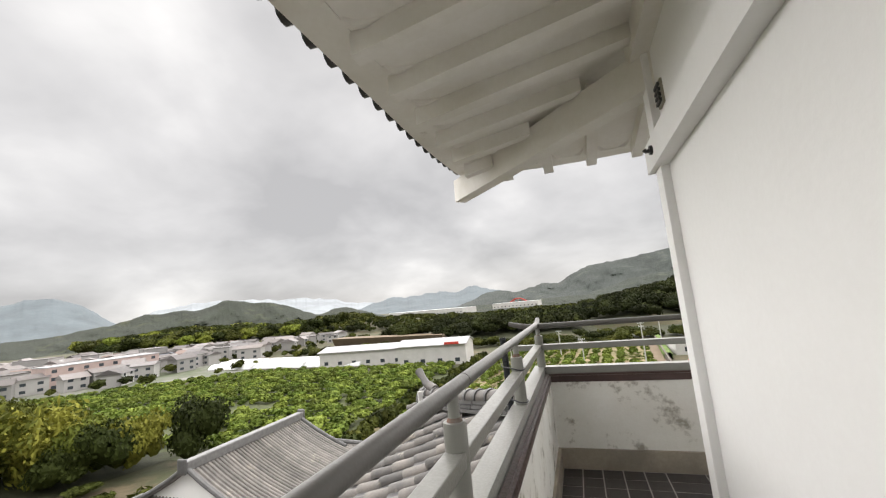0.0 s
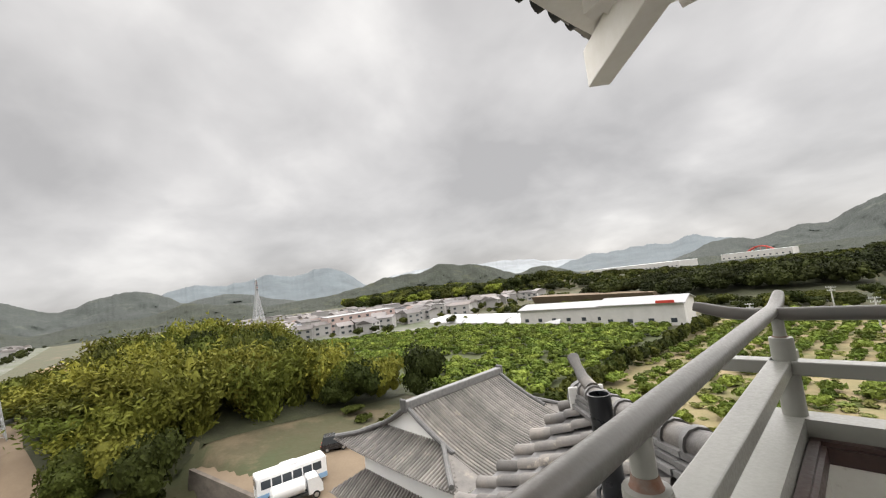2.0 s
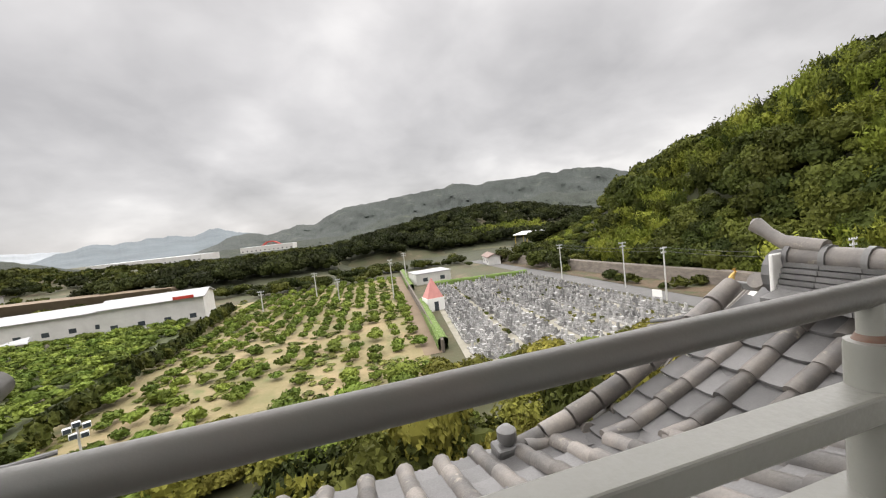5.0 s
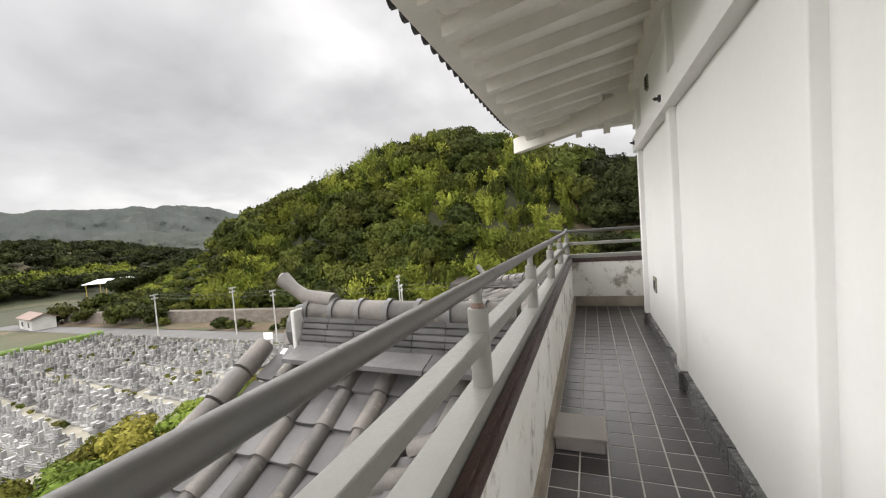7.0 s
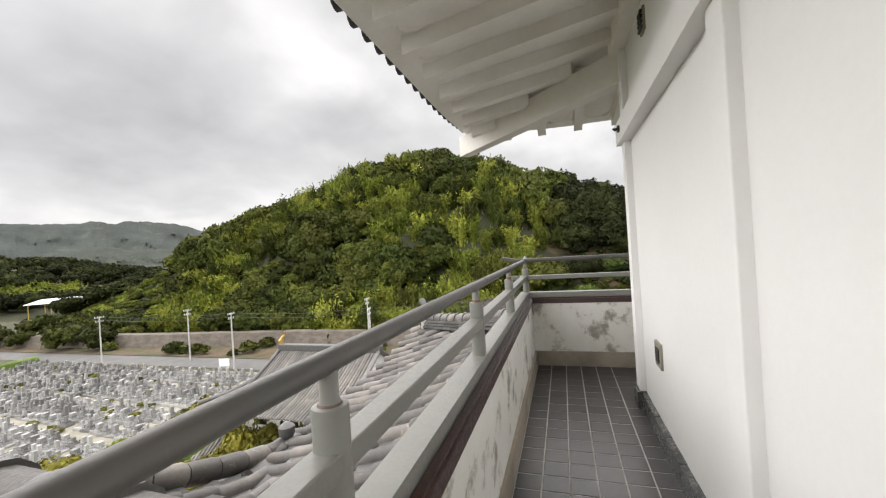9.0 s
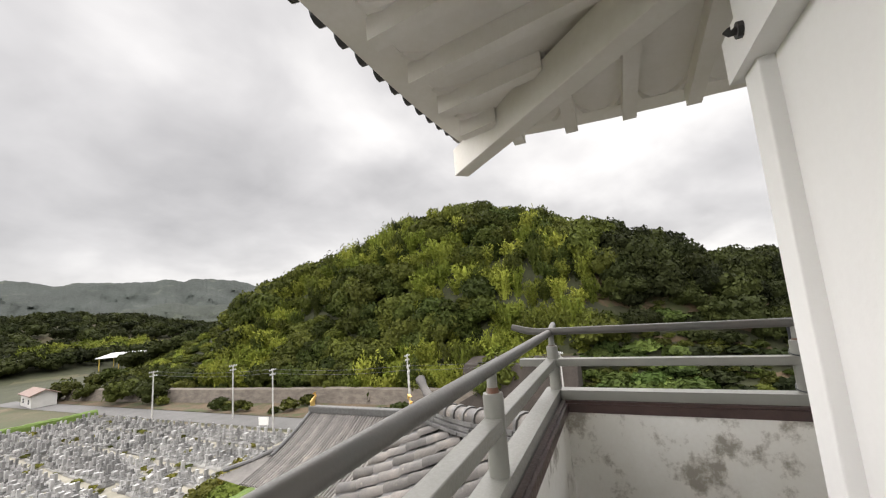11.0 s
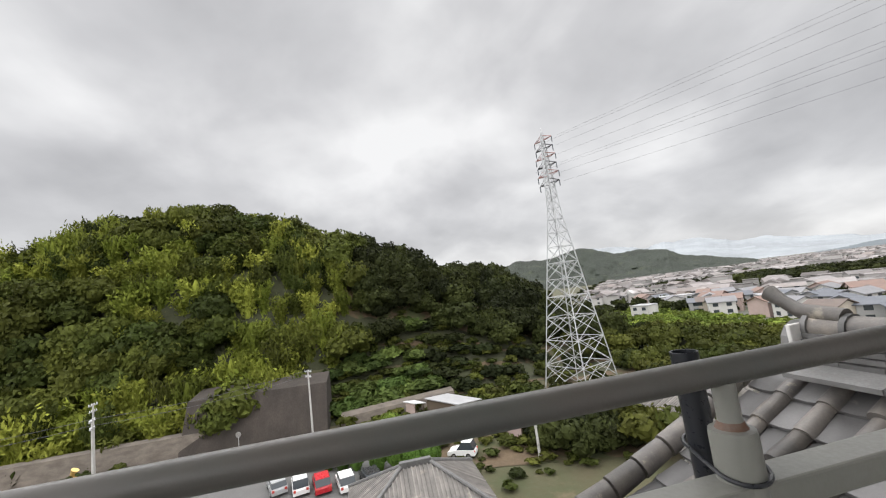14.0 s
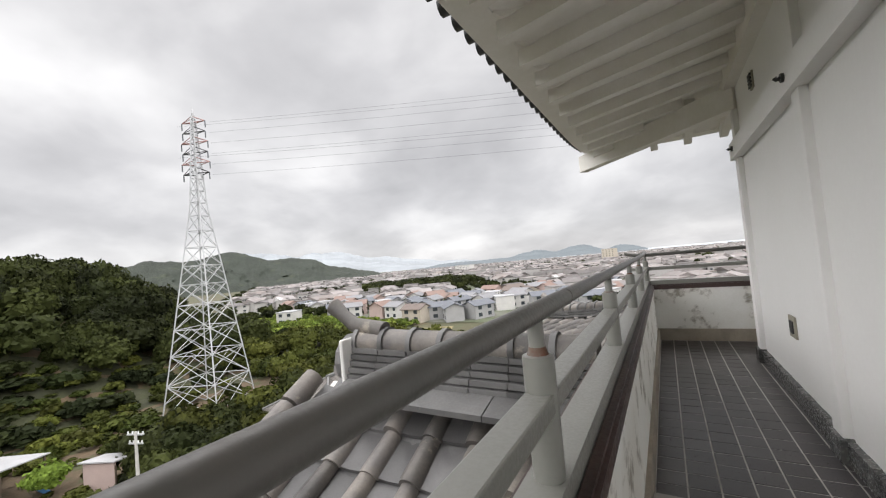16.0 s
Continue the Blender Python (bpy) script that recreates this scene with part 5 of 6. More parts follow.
def hip_house(x, y, z, rz, lx, ly, rise, walls, label, name="gatehouse", paint=PLASTER):
    t = thing(name, label, "building", (x, y, z), rz, group="castle outbuildings")
    run = max(0.4, lx - ly)
    deck = Shape().add([(-lx, -ly, -rise), (lx, -ly, -rise), (lx, ly, -rise), (-lx, ly, -rise), (-run, 0, 0), (run, 0, 0)], [(0, 1, 5, 4), (2, 3, 4, 5), (1, 2, 5), (3, 0, 4)])
    part("roof", deck, FARTILE, t)
    tiles = Shape()
    for i in range(int(2 * lx / 0.3)):
        s = -lx + 0.15 + 0.3 * i
        a = max(0.0, (abs(s) - run) / (lx - run))
        for sign in (-1, 1):
            tiles.tube([(s, sign * ly * a, -rise * a + 0.05), (s, sign * ly, -rise + 0.05)], 0.085, 5)
    for i in range(int(2 * ly / 0.3)):
        s = -ly + 0.15 + 0.3 * i
        a = abs(s) / ly
        for sign in (-1, 1):
            tiles.tube([(sign * (run + (lx - run) * a), s, -rise * a + 0.05), (sign * lx, s, -rise + 0.05)], 0.085, 5)
    part("roof_tiling", tiles, FARTILE, t, kind="stuff")
    part("ridge", Shape().box(-run - 0.2, -0.22, -0.1, run + 0.2, 0.22, 0.35, None, 0.06), RIDGE, t)
    for sx in (-1, 1):
        for sy in (-1, 1):
            part("hip", Shape().tube([(sx * run, 0, 0.12), (sx * lx, sy * ly, -rise + 0.14)], 0.15, 8), RIDGE, t)
    part("wall", Shape().box(-lx + 0.9, -ly + 0.9, walls, lx - 0.9, ly - 0.9, -rise + 0.2), paint, t)
    return t


hip_house(37.5, -2.2, -10.7, 90, 5.2, 4.2, 2.4, -7.3, "white gatehouse with grey hipped tile roof")
hip_house(44.5, -37.5, -11.2, 90, 8.0, 5.4, 2.6, -6.8, "long white castle building with grey hipped tile roof")
hip_house(24.0, -66.0, -7.0, 80, 13.0, 7.0, 3.6, -11.0, "large castle hall with brownish grey tile roof", "castle_hall")
hip_house(-22, 3.0, -12.2, 90, 9.0, 4.0, 1.9, -5.8, "low castle range with grey tiled roof")
LODGEWALL = material("greyed_house_plaster", (0.42, 0.41, 0.39), 0.8, (0.3, 0.29, 0.27), 0.5, 9, 0.1, amount=0.7)
lodge = hip_house(-66.0, -22.5, -9.9, 20, 9.5, 5.0, 2.2, -11.6, "white two-storey house with grey tiled roof beside the grove", "house", LODGEWALL)
for z in (-4.9, -8.2):
    part("balcony", Shape().box(-6.9, 4.1, z - 0.9, 8.4, 4.9, z, None, 0.03), LODGEWALL, lodge, "white balcony band")
    for j in range(7):
        part("window", Shape().box(-6.6 + 2.15 * j, 4.05, z + 0.15, -5.0 + 2.15 * j, 4.16, z + 1.7), IRON, lodge)
    for j in range(3):
        part("window", Shape().box(8.55, -3.0 + 2.1 * j, z + 0.2, 8.64, -1.6 + 2.1 * j, z + 1.6), IRON, lodge)


# ---------------------------------------------------------------- town and farm buildings
ROOFS = [material("house_roof_" + n, c, 0.6, None, 0.6, 9, 0.1, amount=0.6) for n, c in (("grey", (0.2, 0.2, 0.21)), ("brown", (0.13, 0.1, 0.085)), ("pale", (0.38, 0.38, 0.39)), ("rust", (0.2, 0.13, 0.105)), ("slate", (0.12, 0.13, 0.15)))]
WALLS = [material("house_wall_" + n, c, 0.75, None, 0.4, 9, 0.05, amount=0.5) for n, c in (("white", (0.56, 0.55, 0.53)), ("cream", (0.46, 0.41, 0.34)), ("grey", (0.34, 0.34, 0.34)), ("pink", (0.44, 0.34, 0.31)))]
GLASS = material("dark_window_glass", (0.05, 0.06, 0.07), 0.12, None, 3, 20, 0.0)
WHITEMETAL = material("white_sheet_metal", (0.74, 0.75, 0.76), 0.45, None, 0.2, 4, 0.05, amount=0.5)
REDPAINT = material("red_paint", (0.5, 0.05, 0.035), 0.4, None, 1, 10, 0.05)
PINKROOF = material("pink_roof", (0.5, 0.21, 0.19), 0.6, None, 1, 10, 0.05)


def house(name, label, at, rz, w, d, h, rise, wall, roof, floors=2, group="", flat=False):
    t = thing(name, label, "house", at, rz, group)
    part("wall", Shape().box(-w / 2, -d / 2, -0.3, w / 2, d / 2, h), wall, t)
    if flat:
        part("roof", Shape().box(-w / 2 - 0.15, -d / 2 - 0.15, h, w / 2 + 0.15, d / 2 + 0.15, h + 0.35), roof, t)
    else:
        e = 0.6
        gab = [(-w / 2 - e, -d / 2 - e, h - 0.1), (-w / 2 - e, 0, h + rise), (-w / 2 - e, d / 2 + e, h - 0.1), (-w / 2 - e, d / 2 + e, h + 0.1), (-w / 2 - e, 0, h + rise + 0.25), (-w / 2 - e, -d / 2 - e, h + 0.1)]
        part("roof", Shape().prism(gab, (w + 2 * e, 0, 0)), roof, t)
        part("gable", Shape().prism([(-w / 2, -d / 2, h), (-w / 2, 0, h + rise), (-w / 2, d / 2, h)], (w, 0, 0)), wall, t)
    n = max(2, int(w / 5))
    for f in range(floors):
        z = 0.9 + (h / floors) * f
        for j in range(n):
            x = -w / 2 + w * (j + 0.5) / n
            for sign in (-1, 1):
                part("window", Shape().box(x - 0.8, sign * d / 2 - 0.03, z, x + 0.8, sign * d / 2 + 0.03, z + 1.25), GLASS, t)
    return t


stock = [
    house("house", "white town house with grey tiled gable roof", (120, -150, GROUND), 10, 8, 6.5, 4.8, 1.5, WALLS[0], ROOFS[0], 2, "town houses"),
    house("house", "cream town house with brown gable roof", (134, -128, GROUND), 30, 8, 6.3, 4.7, 1.5, WALLS[1], ROOFS[1], 2, "town houses"),
    house("house", "white flat-roofed house in the town", (147, -110, GROUND), 20, 7.5, 7, 5.2, 0, WALLS[0], ROOFS[2], 2, "town houses", True),
    house("house", "grey town house with slate roof", (100, -140, GROUND), -10, 8.5, 6.2, 4.6, 1.4, WALLS[2], ROOFS[4], 2, "town houses"),
    house("house", "pinkish town house with rust-coloured roof", (92, -150, GROUND), 15, 8.5, 6.6, 4.9, 1.6, WALLS[3], ROOFS[3], 2, "town houses"),
]
for x, y in scatter(20, 230, -215, -104, 12.0, lambda x, y: -y > 86 + 0.3 * x and (x > 60 or y < -140) and -y < 215 - 0.3 * x)[:110]:
    copy_thing(stock[(0, 0, 1, 2, 2, 3, 3, 4)[rng.integers(8)]], pose(x, y, GROUND, 0, 0, rng.uniform(0, 180)))
for x, y in scatter(-330, -150, 84, 300, 16, lambda x, y: y > 80 + 0.95 * (x + 176) and y < 300 + 0.5 * (x + 150) and rng.uniform() < 0.5)[:36]:
    copy_thing(stock[rng.integers(5)], pose(x, y, land(x, y), 0, 0, rng.uniform(0, 180)))
for x, y in scatter(-420, -370, 270, 330, 12, lambda x, y: True)[:14]:
    copy_thing(stock[(0, 2)[rng.integers(2)]], pose(x, y, land(x, y), 0, 0, rng.uniform(0, 180)))
for x, y in scatter(-300, -150, -130, -40, 20, lambda x, y: True)[:30]:
    copy_thing(stock[rng.integers(5)], pose(x, y, land(x, y), 0, 0, rng.uniform(0, 180)))

TOWNWALL = material("town_walls", (0.34, 0.33, 0.32), 0.8, None, 0.05, 0.6, 0.0, amount=0.5, per_island=0.3)
TOWNROOF = material("town_roofs", (0.2, 0.19, 0.19), 0.7, (0.13, 0.11, 0.1), 0.03, 0.6, 0.0, amount=0.9, per_island=0.6, spots=(0.4, 0.4, 0.4), spot_scale=0.05, spot_cut=0.6)


def quarter(name, label, spots, windows=0.0):
    """Many small houses seen from afar: walls, gable roofs and window bands."""
    walls, roofs, panes = Shape(), Shape(), Shape()
    for x, y in spots:
        w, d, h = rng.uniform(3.6, 6.0), rng.uniform(3.0, 4.4), rng.uniform(4.6, 6.4)
        kind = rng.uniform()
        if kind < 0.03:
            w, d, h = 1.6 * w, 1.4 * d, rng.uniform(6, 10)
        m = pose(x, y, ground_z(x, y), 0, 0, rng.uniform(0, 180))
        walls.box(-w, -d, -0.5, w, d, h, m)
        if kind < 0.25:
            roofs.box(-w - 0.1, -d - 0.1, h, w + 0.1, d + 0.1, h + 0.4, m)
        else:
            e, rise = 0.5, rng.uniform(1.2, 2.0)
            roofs.add([m @ Vector(p) for p in ((-w - e, -d - e, h - 0.1), (w + e, -d - e, h - 0.1), (w + e, d + e, h - 0.1), (-w - e, d + e, h - 0.1), (-w - e, 0, h + rise), (w + e, 0, h + rise))], [(0, 1, 5, 4), (2, 3, 4, 5), (1, 2, 5), (3, 0, 4), (3, 2, 1, 0)])
        if x * x + y * y < windows ** 2:
            for z in (1.0, 3.6):
                for j in (-0.5, 0.5):
                    panes.box(w * j - 0.8, -d - 0.04, z, w * j + 0.8, d + 0.04, z + 1.1, m)
    town = thing(name, label, "town", kind="stuff")
    part("house_walls", walls, TOWNWALL, town, kind="stuff")
    part("house_roofs", roofs, TOWNROOF, town, kind="stuff")
    if windows:
        part("house_windows", panes, GLASS, town, kind="stuff")


spots = scatter(-300, 760, -520, -112, 11.5, lambda x, y: x < 60 - 1.35 * y and -y > (150 if x < 60 else 215 - 0.3 * x) and x > -0.75 * -y and noise.noise(Vector((x * 0.012, y * 0.012, 5))) < 0.2 and not ((x - 200) ** 2 / 60 ** 2 + (y + 280) ** 2 / 45 ** 2 < 1) and rng.uniform() < 0.85)
quarter("town_quarter", "dense grey and white houses of the town", spots, 420.0)
spots = scatter(-600, 1700, -1900, -520, 20, lambda x, y: x < 60 - 1.1 * y and rng.uniform() < 0.7)
quarter("distant_town", "pale grey roofs of the distant town in the valley", spots)
spots = scatter(-720, -215, -290, -50, 13, lambda x, y: y > -0.42 * -x and rng.uniform() < 0.7)
quarter("western_quarter", "pale houses of the western part of the town", spots)
spots = scatter(-470, -160, 76, 300, 12, lambda x, y: y > 84 + 0.95 * (x + 176) and y < 300 + 0.5 * (x + 150) and y > -0.22 * x and rng.uniform() < 0.6)
quarter("village", "white and grey roofs of the valley village", spots, 330.0)
house("apartment_block", "long white apartment block in the town", (330, -640, GROUND), 150, 46, 12, 14, 0, WALLS[0], ROOFS[2], 5, flat=True)
house("apartment_block", "cream apartment block in the town", (90, -720, GROUND), 160, 22, 12, 20, 0, WALLS[1], ROOFS[2], 6, flat=True)
house("factory", "white factory building with red-edged pale roof", (-50, 128, GROUND), 4, 24, 13, 6.5, 1.6, WALLS[0], ROOFS[2], 1)
house("factory", "long white factory hall", (-80, 133, GROUND), 6, 34, 14, 5.5, 1.4, WALLS[0], ROOFS[2], 1)
solid("factory_sign", Shape().box(-44.5, 121.2, GROUND + 6.6, -39.5, 121.45, GROUND + 7.4), REDPAINT, "red sign strip on the factory roof edge", "sign")
house("school", "long pinkish three-storey building with pale roof", (-200, 112, GROUND), 84, 40, 12, 9, 0, WALLS[3], ROOFS[2], 3, flat=True)
house("cemetery_office", "white flat-roofed cemetery building", (29, 128, GROUND), 5, 12, 9, 3.4, 0, WALLS[0], ROOFS[2], 1, flat=True)
house("gatehouse", "small white building with reddish roof beside the road", (62, 152, GROUND), 80, 12, 5, 3.2, 1.2, WALLS[0], ROOFS[3], 1)
house("distant_factory", "long white factory on the hillside", (-182, 470, -9.5), -18, 120, 30, 6, 0, WALLS[0], WHITEMETAL, 1, flat=True)
house("distant_factory", "white industrial hall on the hillside", (-78, 520, -9), -5, 60, 26, 6, 0, WALLS[0], WHITEMETAL, 1, flat=True)

green_house = None
for j in range(9):
    at = pose(-146 + 27 * (j % 3) - 3 * (j // 3), 132 + 7.2 * (j // 3) - 1.5 * (j % 3), GROUND, 0, 0, -4)
    if green_house is None:
        green_house = thing("greenhouse", "long white plastic tunnel greenhouse", "greenhouse", group="greenhouses")
        arch = [(-13, 3.4 * math.cos(a), 2.3 * math.sin(a)) for a in (math.pi * i / 12 for i in range(13))]
        part("cover", Shape().prism(arch, (26, 0, 0)), WHITEMETAL, green_house)
        part("base", Shape().box(-13.1, -3.5, 0, 13.1, 3.5, 0.25), CONCRETE, green_house)
        for q in range(7):
            part("hoop", Shape().tube([(-12.9 + 4.3 * q, 3.43 * math.cos(a), 2.33 * math.sin(a)) for a in (math.pi * i / 12 for i in range(13))], 0.05, 5), STEEL, green_house)
        green_house.matrix_world = at
    else:
        copy_thing(green_house, at)

spire = thing("cemetery_chapel", "small white chapel with pointed pink pyramid roof", "chapel", (19.4, 85.5, GROUND), 5)
part("wall", Shape().box(-2.0, -2.0, 0, 2.0, 2.0, 2.9), DAYLIT, spire)
part("roof", Shape().add([(-1.9, -1.9, 2.9), (1.9, -1.9, 2.9), (1.9, 1.9, 2.9), (-1.9, 1.9, 2.9), (0, 0, 7.4)], [(0, 1, 4), (1, 2, 4), (2, 3, 4), (3, 0, 4)]), PINKROOF, spire)
part("door", Shape().box(-0.5, -2.04, 0, 0.5, -1.98, 2.1), GLASS, spire)
canopy = thing("open_shed", "open-sided shed with pale solar roof on yellow posts", "shed", (126, 212, GROUND), -48)
part("roof", Shape().prism([(-20, -8, 6.4), (-20, 8, 7.6), (-20, 8, 7.9), (-20, -8, 6.7)], (40, 0, 0)), WHITEMETAL, canopy)
YELLOW = material("yellow_posts", (0.5, 0.36, 0.06), 0.5, None, 2, 20, 0.05)
for j in range(6):
    for sy in (-7, 7):
        part("post", Shape().box(-19 + 7.5 * j, sy - 0.15, -2, -18.7 + 7.5 * j, sy + 0.15, 6.6 + 0.08 * (sy + 7)), YELLOW, canopy)
bridge = thing("arch_bridge", "distant red steel arch bridge", "bridge", (-100, 690, -9), 0)
for off in (-4, 4):
    part("arch", Shape().tube([(-20 + 40 * i / 12, off, 11 * math.sin(math.pi * i / 12)) for i in range(13)], 1.0, 6), REDPAINT, bridge)
part("deck", Shape().box(-30, -4, -0.6, 30, 4, 0.6), CONCRETE, bridge)
for j in range(5):
    part("hanger", Shape().box(-14 + 7 * j, -4.2, 0, -13.6 + 7 * j, -3.8, 10 * math.sin(math.pi * (6 + 7 * j) / 40)), REDPAINT, bridge)

bank = solid("earth_bank", Shape().prism([(-150, 212, GROUND), (-150, 209, GROUND + 4.5), (-150, 222, GROUND + 4.5), (-150, 225, GROUND)], (80, -18, 0)), DIRT, "long tan earth embankment with a railing", kind="structure")
retain = Shape()
for a, b in (((66.5, 150), (70.5, 95)), ((70.5, 95), (74.5, 60)), ((74.5, 60), (75.5, 24))):
    retain.prism([(a[0], a[1], GROUND - 0.5), (a[0] + 1.2, a[1], GROUND + 3.0), (a[0] + 3.5, a[1], GROUND + 3.0), (a[0] + 3.5, a[1], GROUND - 0.5)], (b[0] - a[0], b[1] - a[1], 0))
solid("retaining_wall", retain, CONCRETE, "stained brownish concrete retaining wall at the hill's foot", kind="structure")
SPRAYED = material("dark_sprayed_concrete", (0.05, 0.04, 0.033), 0.9, (0.025, 0.02, 0.016), 0.4, 6, 0.4, amount=1.0, stretch=(1, 1, 0.4))
solid("mortar_slope", Shape().prism([(75.0, 30, GROUND - 0.5), (79.5, 30, GROUND + 7.4), (86, 30, GROUND + 8.2), (86, 30, GROUND - 0.5)], (-2.0, -22, 0)), SPRAYED, "dark stained sprayed-concrete slope", kind="structure")
solid("rubble_wall", Shape().prism([(74.6, 6, GROUND - 0.4), (75.4, 6, GROUND + 1.7), (78, 6, GROUND + 1.9), (78, 6, GROUND - 0.4)], (3.6, -20, 0.3)), CONCRETE, "low rough stone retaining wall above the yard", kind="structure")
solid("cemetery_wall", Shape().prism([(13.0, 56, GROUND - 0.3), (13.0, 56, GROUND + 2.0), (13.4, 56, GROUND + 2.0), (13.4, 56, GROUND - 0.3)], (10.4, 100, 0)), CONCRETE, "dark weathered cemetery boundary wall", kind="structure")
lot_wall = Shape().prism([(-61.5, 7.2, GROUND - 3.6), (-61.5, 7.6, GROUND + 0.35), (-61.5, 8.1, GROUND + 0.35), (-61.5, 8.1, GROUND - 3.6)], (24.5, 5.0, 0))
solid("lot_wall", lot_wall, CONCRETE, "grey weathered concrete retaining wall of the earth lot", kind="structure")

# ---------------------------------------------------------------- cemetery
GRANITE = material("grave_granite", (0.34, 0.335, 0.325), 0.5, (0.16, 0.16, 0.158), 0.5, 9, 0.1, amount=0.9, per_island=0.6)
GRANITE_ONE = material("single_grave_granite", (0.34, 0.335, 0.325), 0.5, (0.16, 0.16, 0.158), 0.5, 9, 0.1, amount=0.9, per_piece=0.4, per_island=0.35)


def grave(tall, wide):
    """A family grave: kerbed plinth, two steps, an upright stone, vases and lantern posts."""
    g = Shape().box(-0.66, -0.8, 0, 0.66, 0.8, 0.22)
    g.box(-0.58, -0.72, 0.22, -0.48, 0.72, 0.36).box(0.48, -0.72, 0.22, 0.58, 0.72, 0.36)
    g.box(-0.42, -0.1, 0.22, 0.42, 0.6, 0.46).box(-0.33, 0.0, 0.46, 0.33, 0.55, 0.62)
    g.box(-wide, 0.08, 0.62, wide, 0.08 + 1.7 * wide, 0.62 + tall)
    return g.box(-0.4, -0.3, 0.46, -0.3, -0.2, 0.74).box(0.3, -0.3, 0.46, 0.4, -0.2, 0.74)


kinds = [grave(a, b) for a, b in ((0.55, 0.17), (0.75, 0.18), (0.95, 0.2), (0.4, 0.34))]
grave_meshes = [g.mesh("gravestone", GRANITE_ONE) for g in kinds]
cemetery = thing("gravestones", "dense rows of grey granite gravestones on plinths", "gravestones", kind="stuff")
graves, moss, single = Shape(), [], 0
for j in range(38):
    for i in range(28):
        u, v = (i + 0.5) / 28, (j + 0.5) / 38
        lo, hi = Vector((15.8, 49)).lerp(Vector((55.8, 46)), u), Vector((26, 114)).lerp(Vector((55.6, 109)), u)
        p = lo.lerp(hi, v)
        if i % 6 == 5 or rng.uniform() < 0.1:
            if rng.uniform() < 0.3:
                moss.append((p.x, p.y))
            continue
        turn = 4 + rng.uniform(-4, 4) + (180 if (i // 2) % 3 == 0 else 0)
        m = pose(p.x + rng.uniform(-0.12, 0.12), p.y + rng.uniform(-0.15, 0.15), GROUND + 0.05, 0, 0, turn) @ Matrix.Diagonal((rng.uniform(0.8, 1.0), rng.uniform(0.85, 1.0), rng.uniform(0.8, 1.2), 1))
        pick = (0, 0, 1, 1, 2, 3)[rng.integers(6)]
        if single < 300:
            piece("gravestone", grave_meshes[pick], cemetery, m)
            single += 1
        else:
            graves.add([m @ Vector(q) for q in kinds[pick].v], kinds[pick].f)
part("gravestones_rest", graves, GRANITE, cemetery, kind="stuff")
plants = [(TINY[rng.integers(4)], x, y, GROUND, rng.uniform(0.35, 0.8), rng.uniform(0.25, 0.7), green((0.06, 0.075, 0.016), (0.16, 0.15, 0.03))) for x, y in moss]
thicket("cemetery_shrubs", "small yellow-green shrubs between the gravestones", plants, "shrubs")

# ---------------------------------------------------------------- poles, pylons and wires
GREYPOLE = material("concrete_pole", (0.5, 0.49, 0.47), 0.8, None, 1, 12, 0.1)
GALVANISED = material("galvanised_steel", (0.46, 0.47, 0.48), 0.45, None, 1, 9, 0.05, metal=0.2)
WIRE = material("dark_wire", (0.1, 0.1, 0.11), 0.6, None, 1, 9, 0.0)


def utility_pole(x, y, top, rz, lamp=False):
    t = thing("utility_pole", "grey concrete utility pole with crossarms", "utility pole", (x, y, land(x, y)), rz, "utility poles")
    h = top - land(x, y)
    part("shaft", Shape().tube([(0, 0, -0.3), (0, 0, h)], [0.17, 0.11], 8), GREYPOLE, t)
    for z, w in ((h - 0.3, 0.9), (h - 1.1, 0.75)):
        arm = part("crossarm", Shape().box(-w, -0.06, z, w, 0.06, z + 0.12), GALVANISED, t)
        for q in (-w + 0.1, -w / 3, w / 3, w - 0.1):
            part("insulator", Shape().tube([(q, 0, z + 0.12), (q, 0, z + 0.32)], 0.06, 6), WHITEMETAL, arm)
    if lamp:
        part("street_light", Shape().box(0.1, -0.12, h - 2.0, 0.9, 0.12, h - 1.85, None, 0.03), WHITEMETAL, t)
    return t


for x, y, top, rz in ((58.3, 59.0, -7.7, 10), (57.2, 92, -7.9, 0), (59.5, 31.5, -7.4, 15), (72.0, 10.0, -7.4, 40), (50.3, -17.2, -11.2, 20), (-1.2, 113, -11.0, 0), (13.2, 105.5, -7.0, 30), (62, 74, -7.5, 0), (69, 37, -7.0, 0), (-22, 118, -12, 0), (-8, 130, -10, 0), (22, 134, -7.6, 0)):
    utility_pole(x, y, top, rz)
FLOOD = material("white_floodlight", (0.75, 0.76, 0.78), 0.4, None, 2, 20, 0.05)
flood = thing("floodlight_mast", "slim mast with a cluster of white floodlights", "floodlight", (-22.5, 38.5, GROUND), 30)
part("mast", Shape().tube([(0, 0, -0.2), (0, 0, 6.2)], [0.12, 0.08], 8), GREYPOLE, flood)
for j, (x, z) in enumerate(((-0.6, 6.2), (0.0, 6.5), (0.6, 6.2), (-0.3, 5.6), (0.4, 5.5))):
    lampb = part("floodlight", Shape().box(x - 0.28, -0.35, z - 0.22, x + 0.28, 0.05, z + 0.22, None, 0.05), FLOOD, flood)
    part("lens", Shape().box(x - 0.24, -0.37, z - 0.18, x + 0.24, -0.345, z + 0.18), GLASS, lampb)


def wire(points, r, name="power_line", label="thin dark overhead power line"):
    return solid(name, Shape().tube(points, r, 4), WIRE, label, "wire", group="overhead lines")


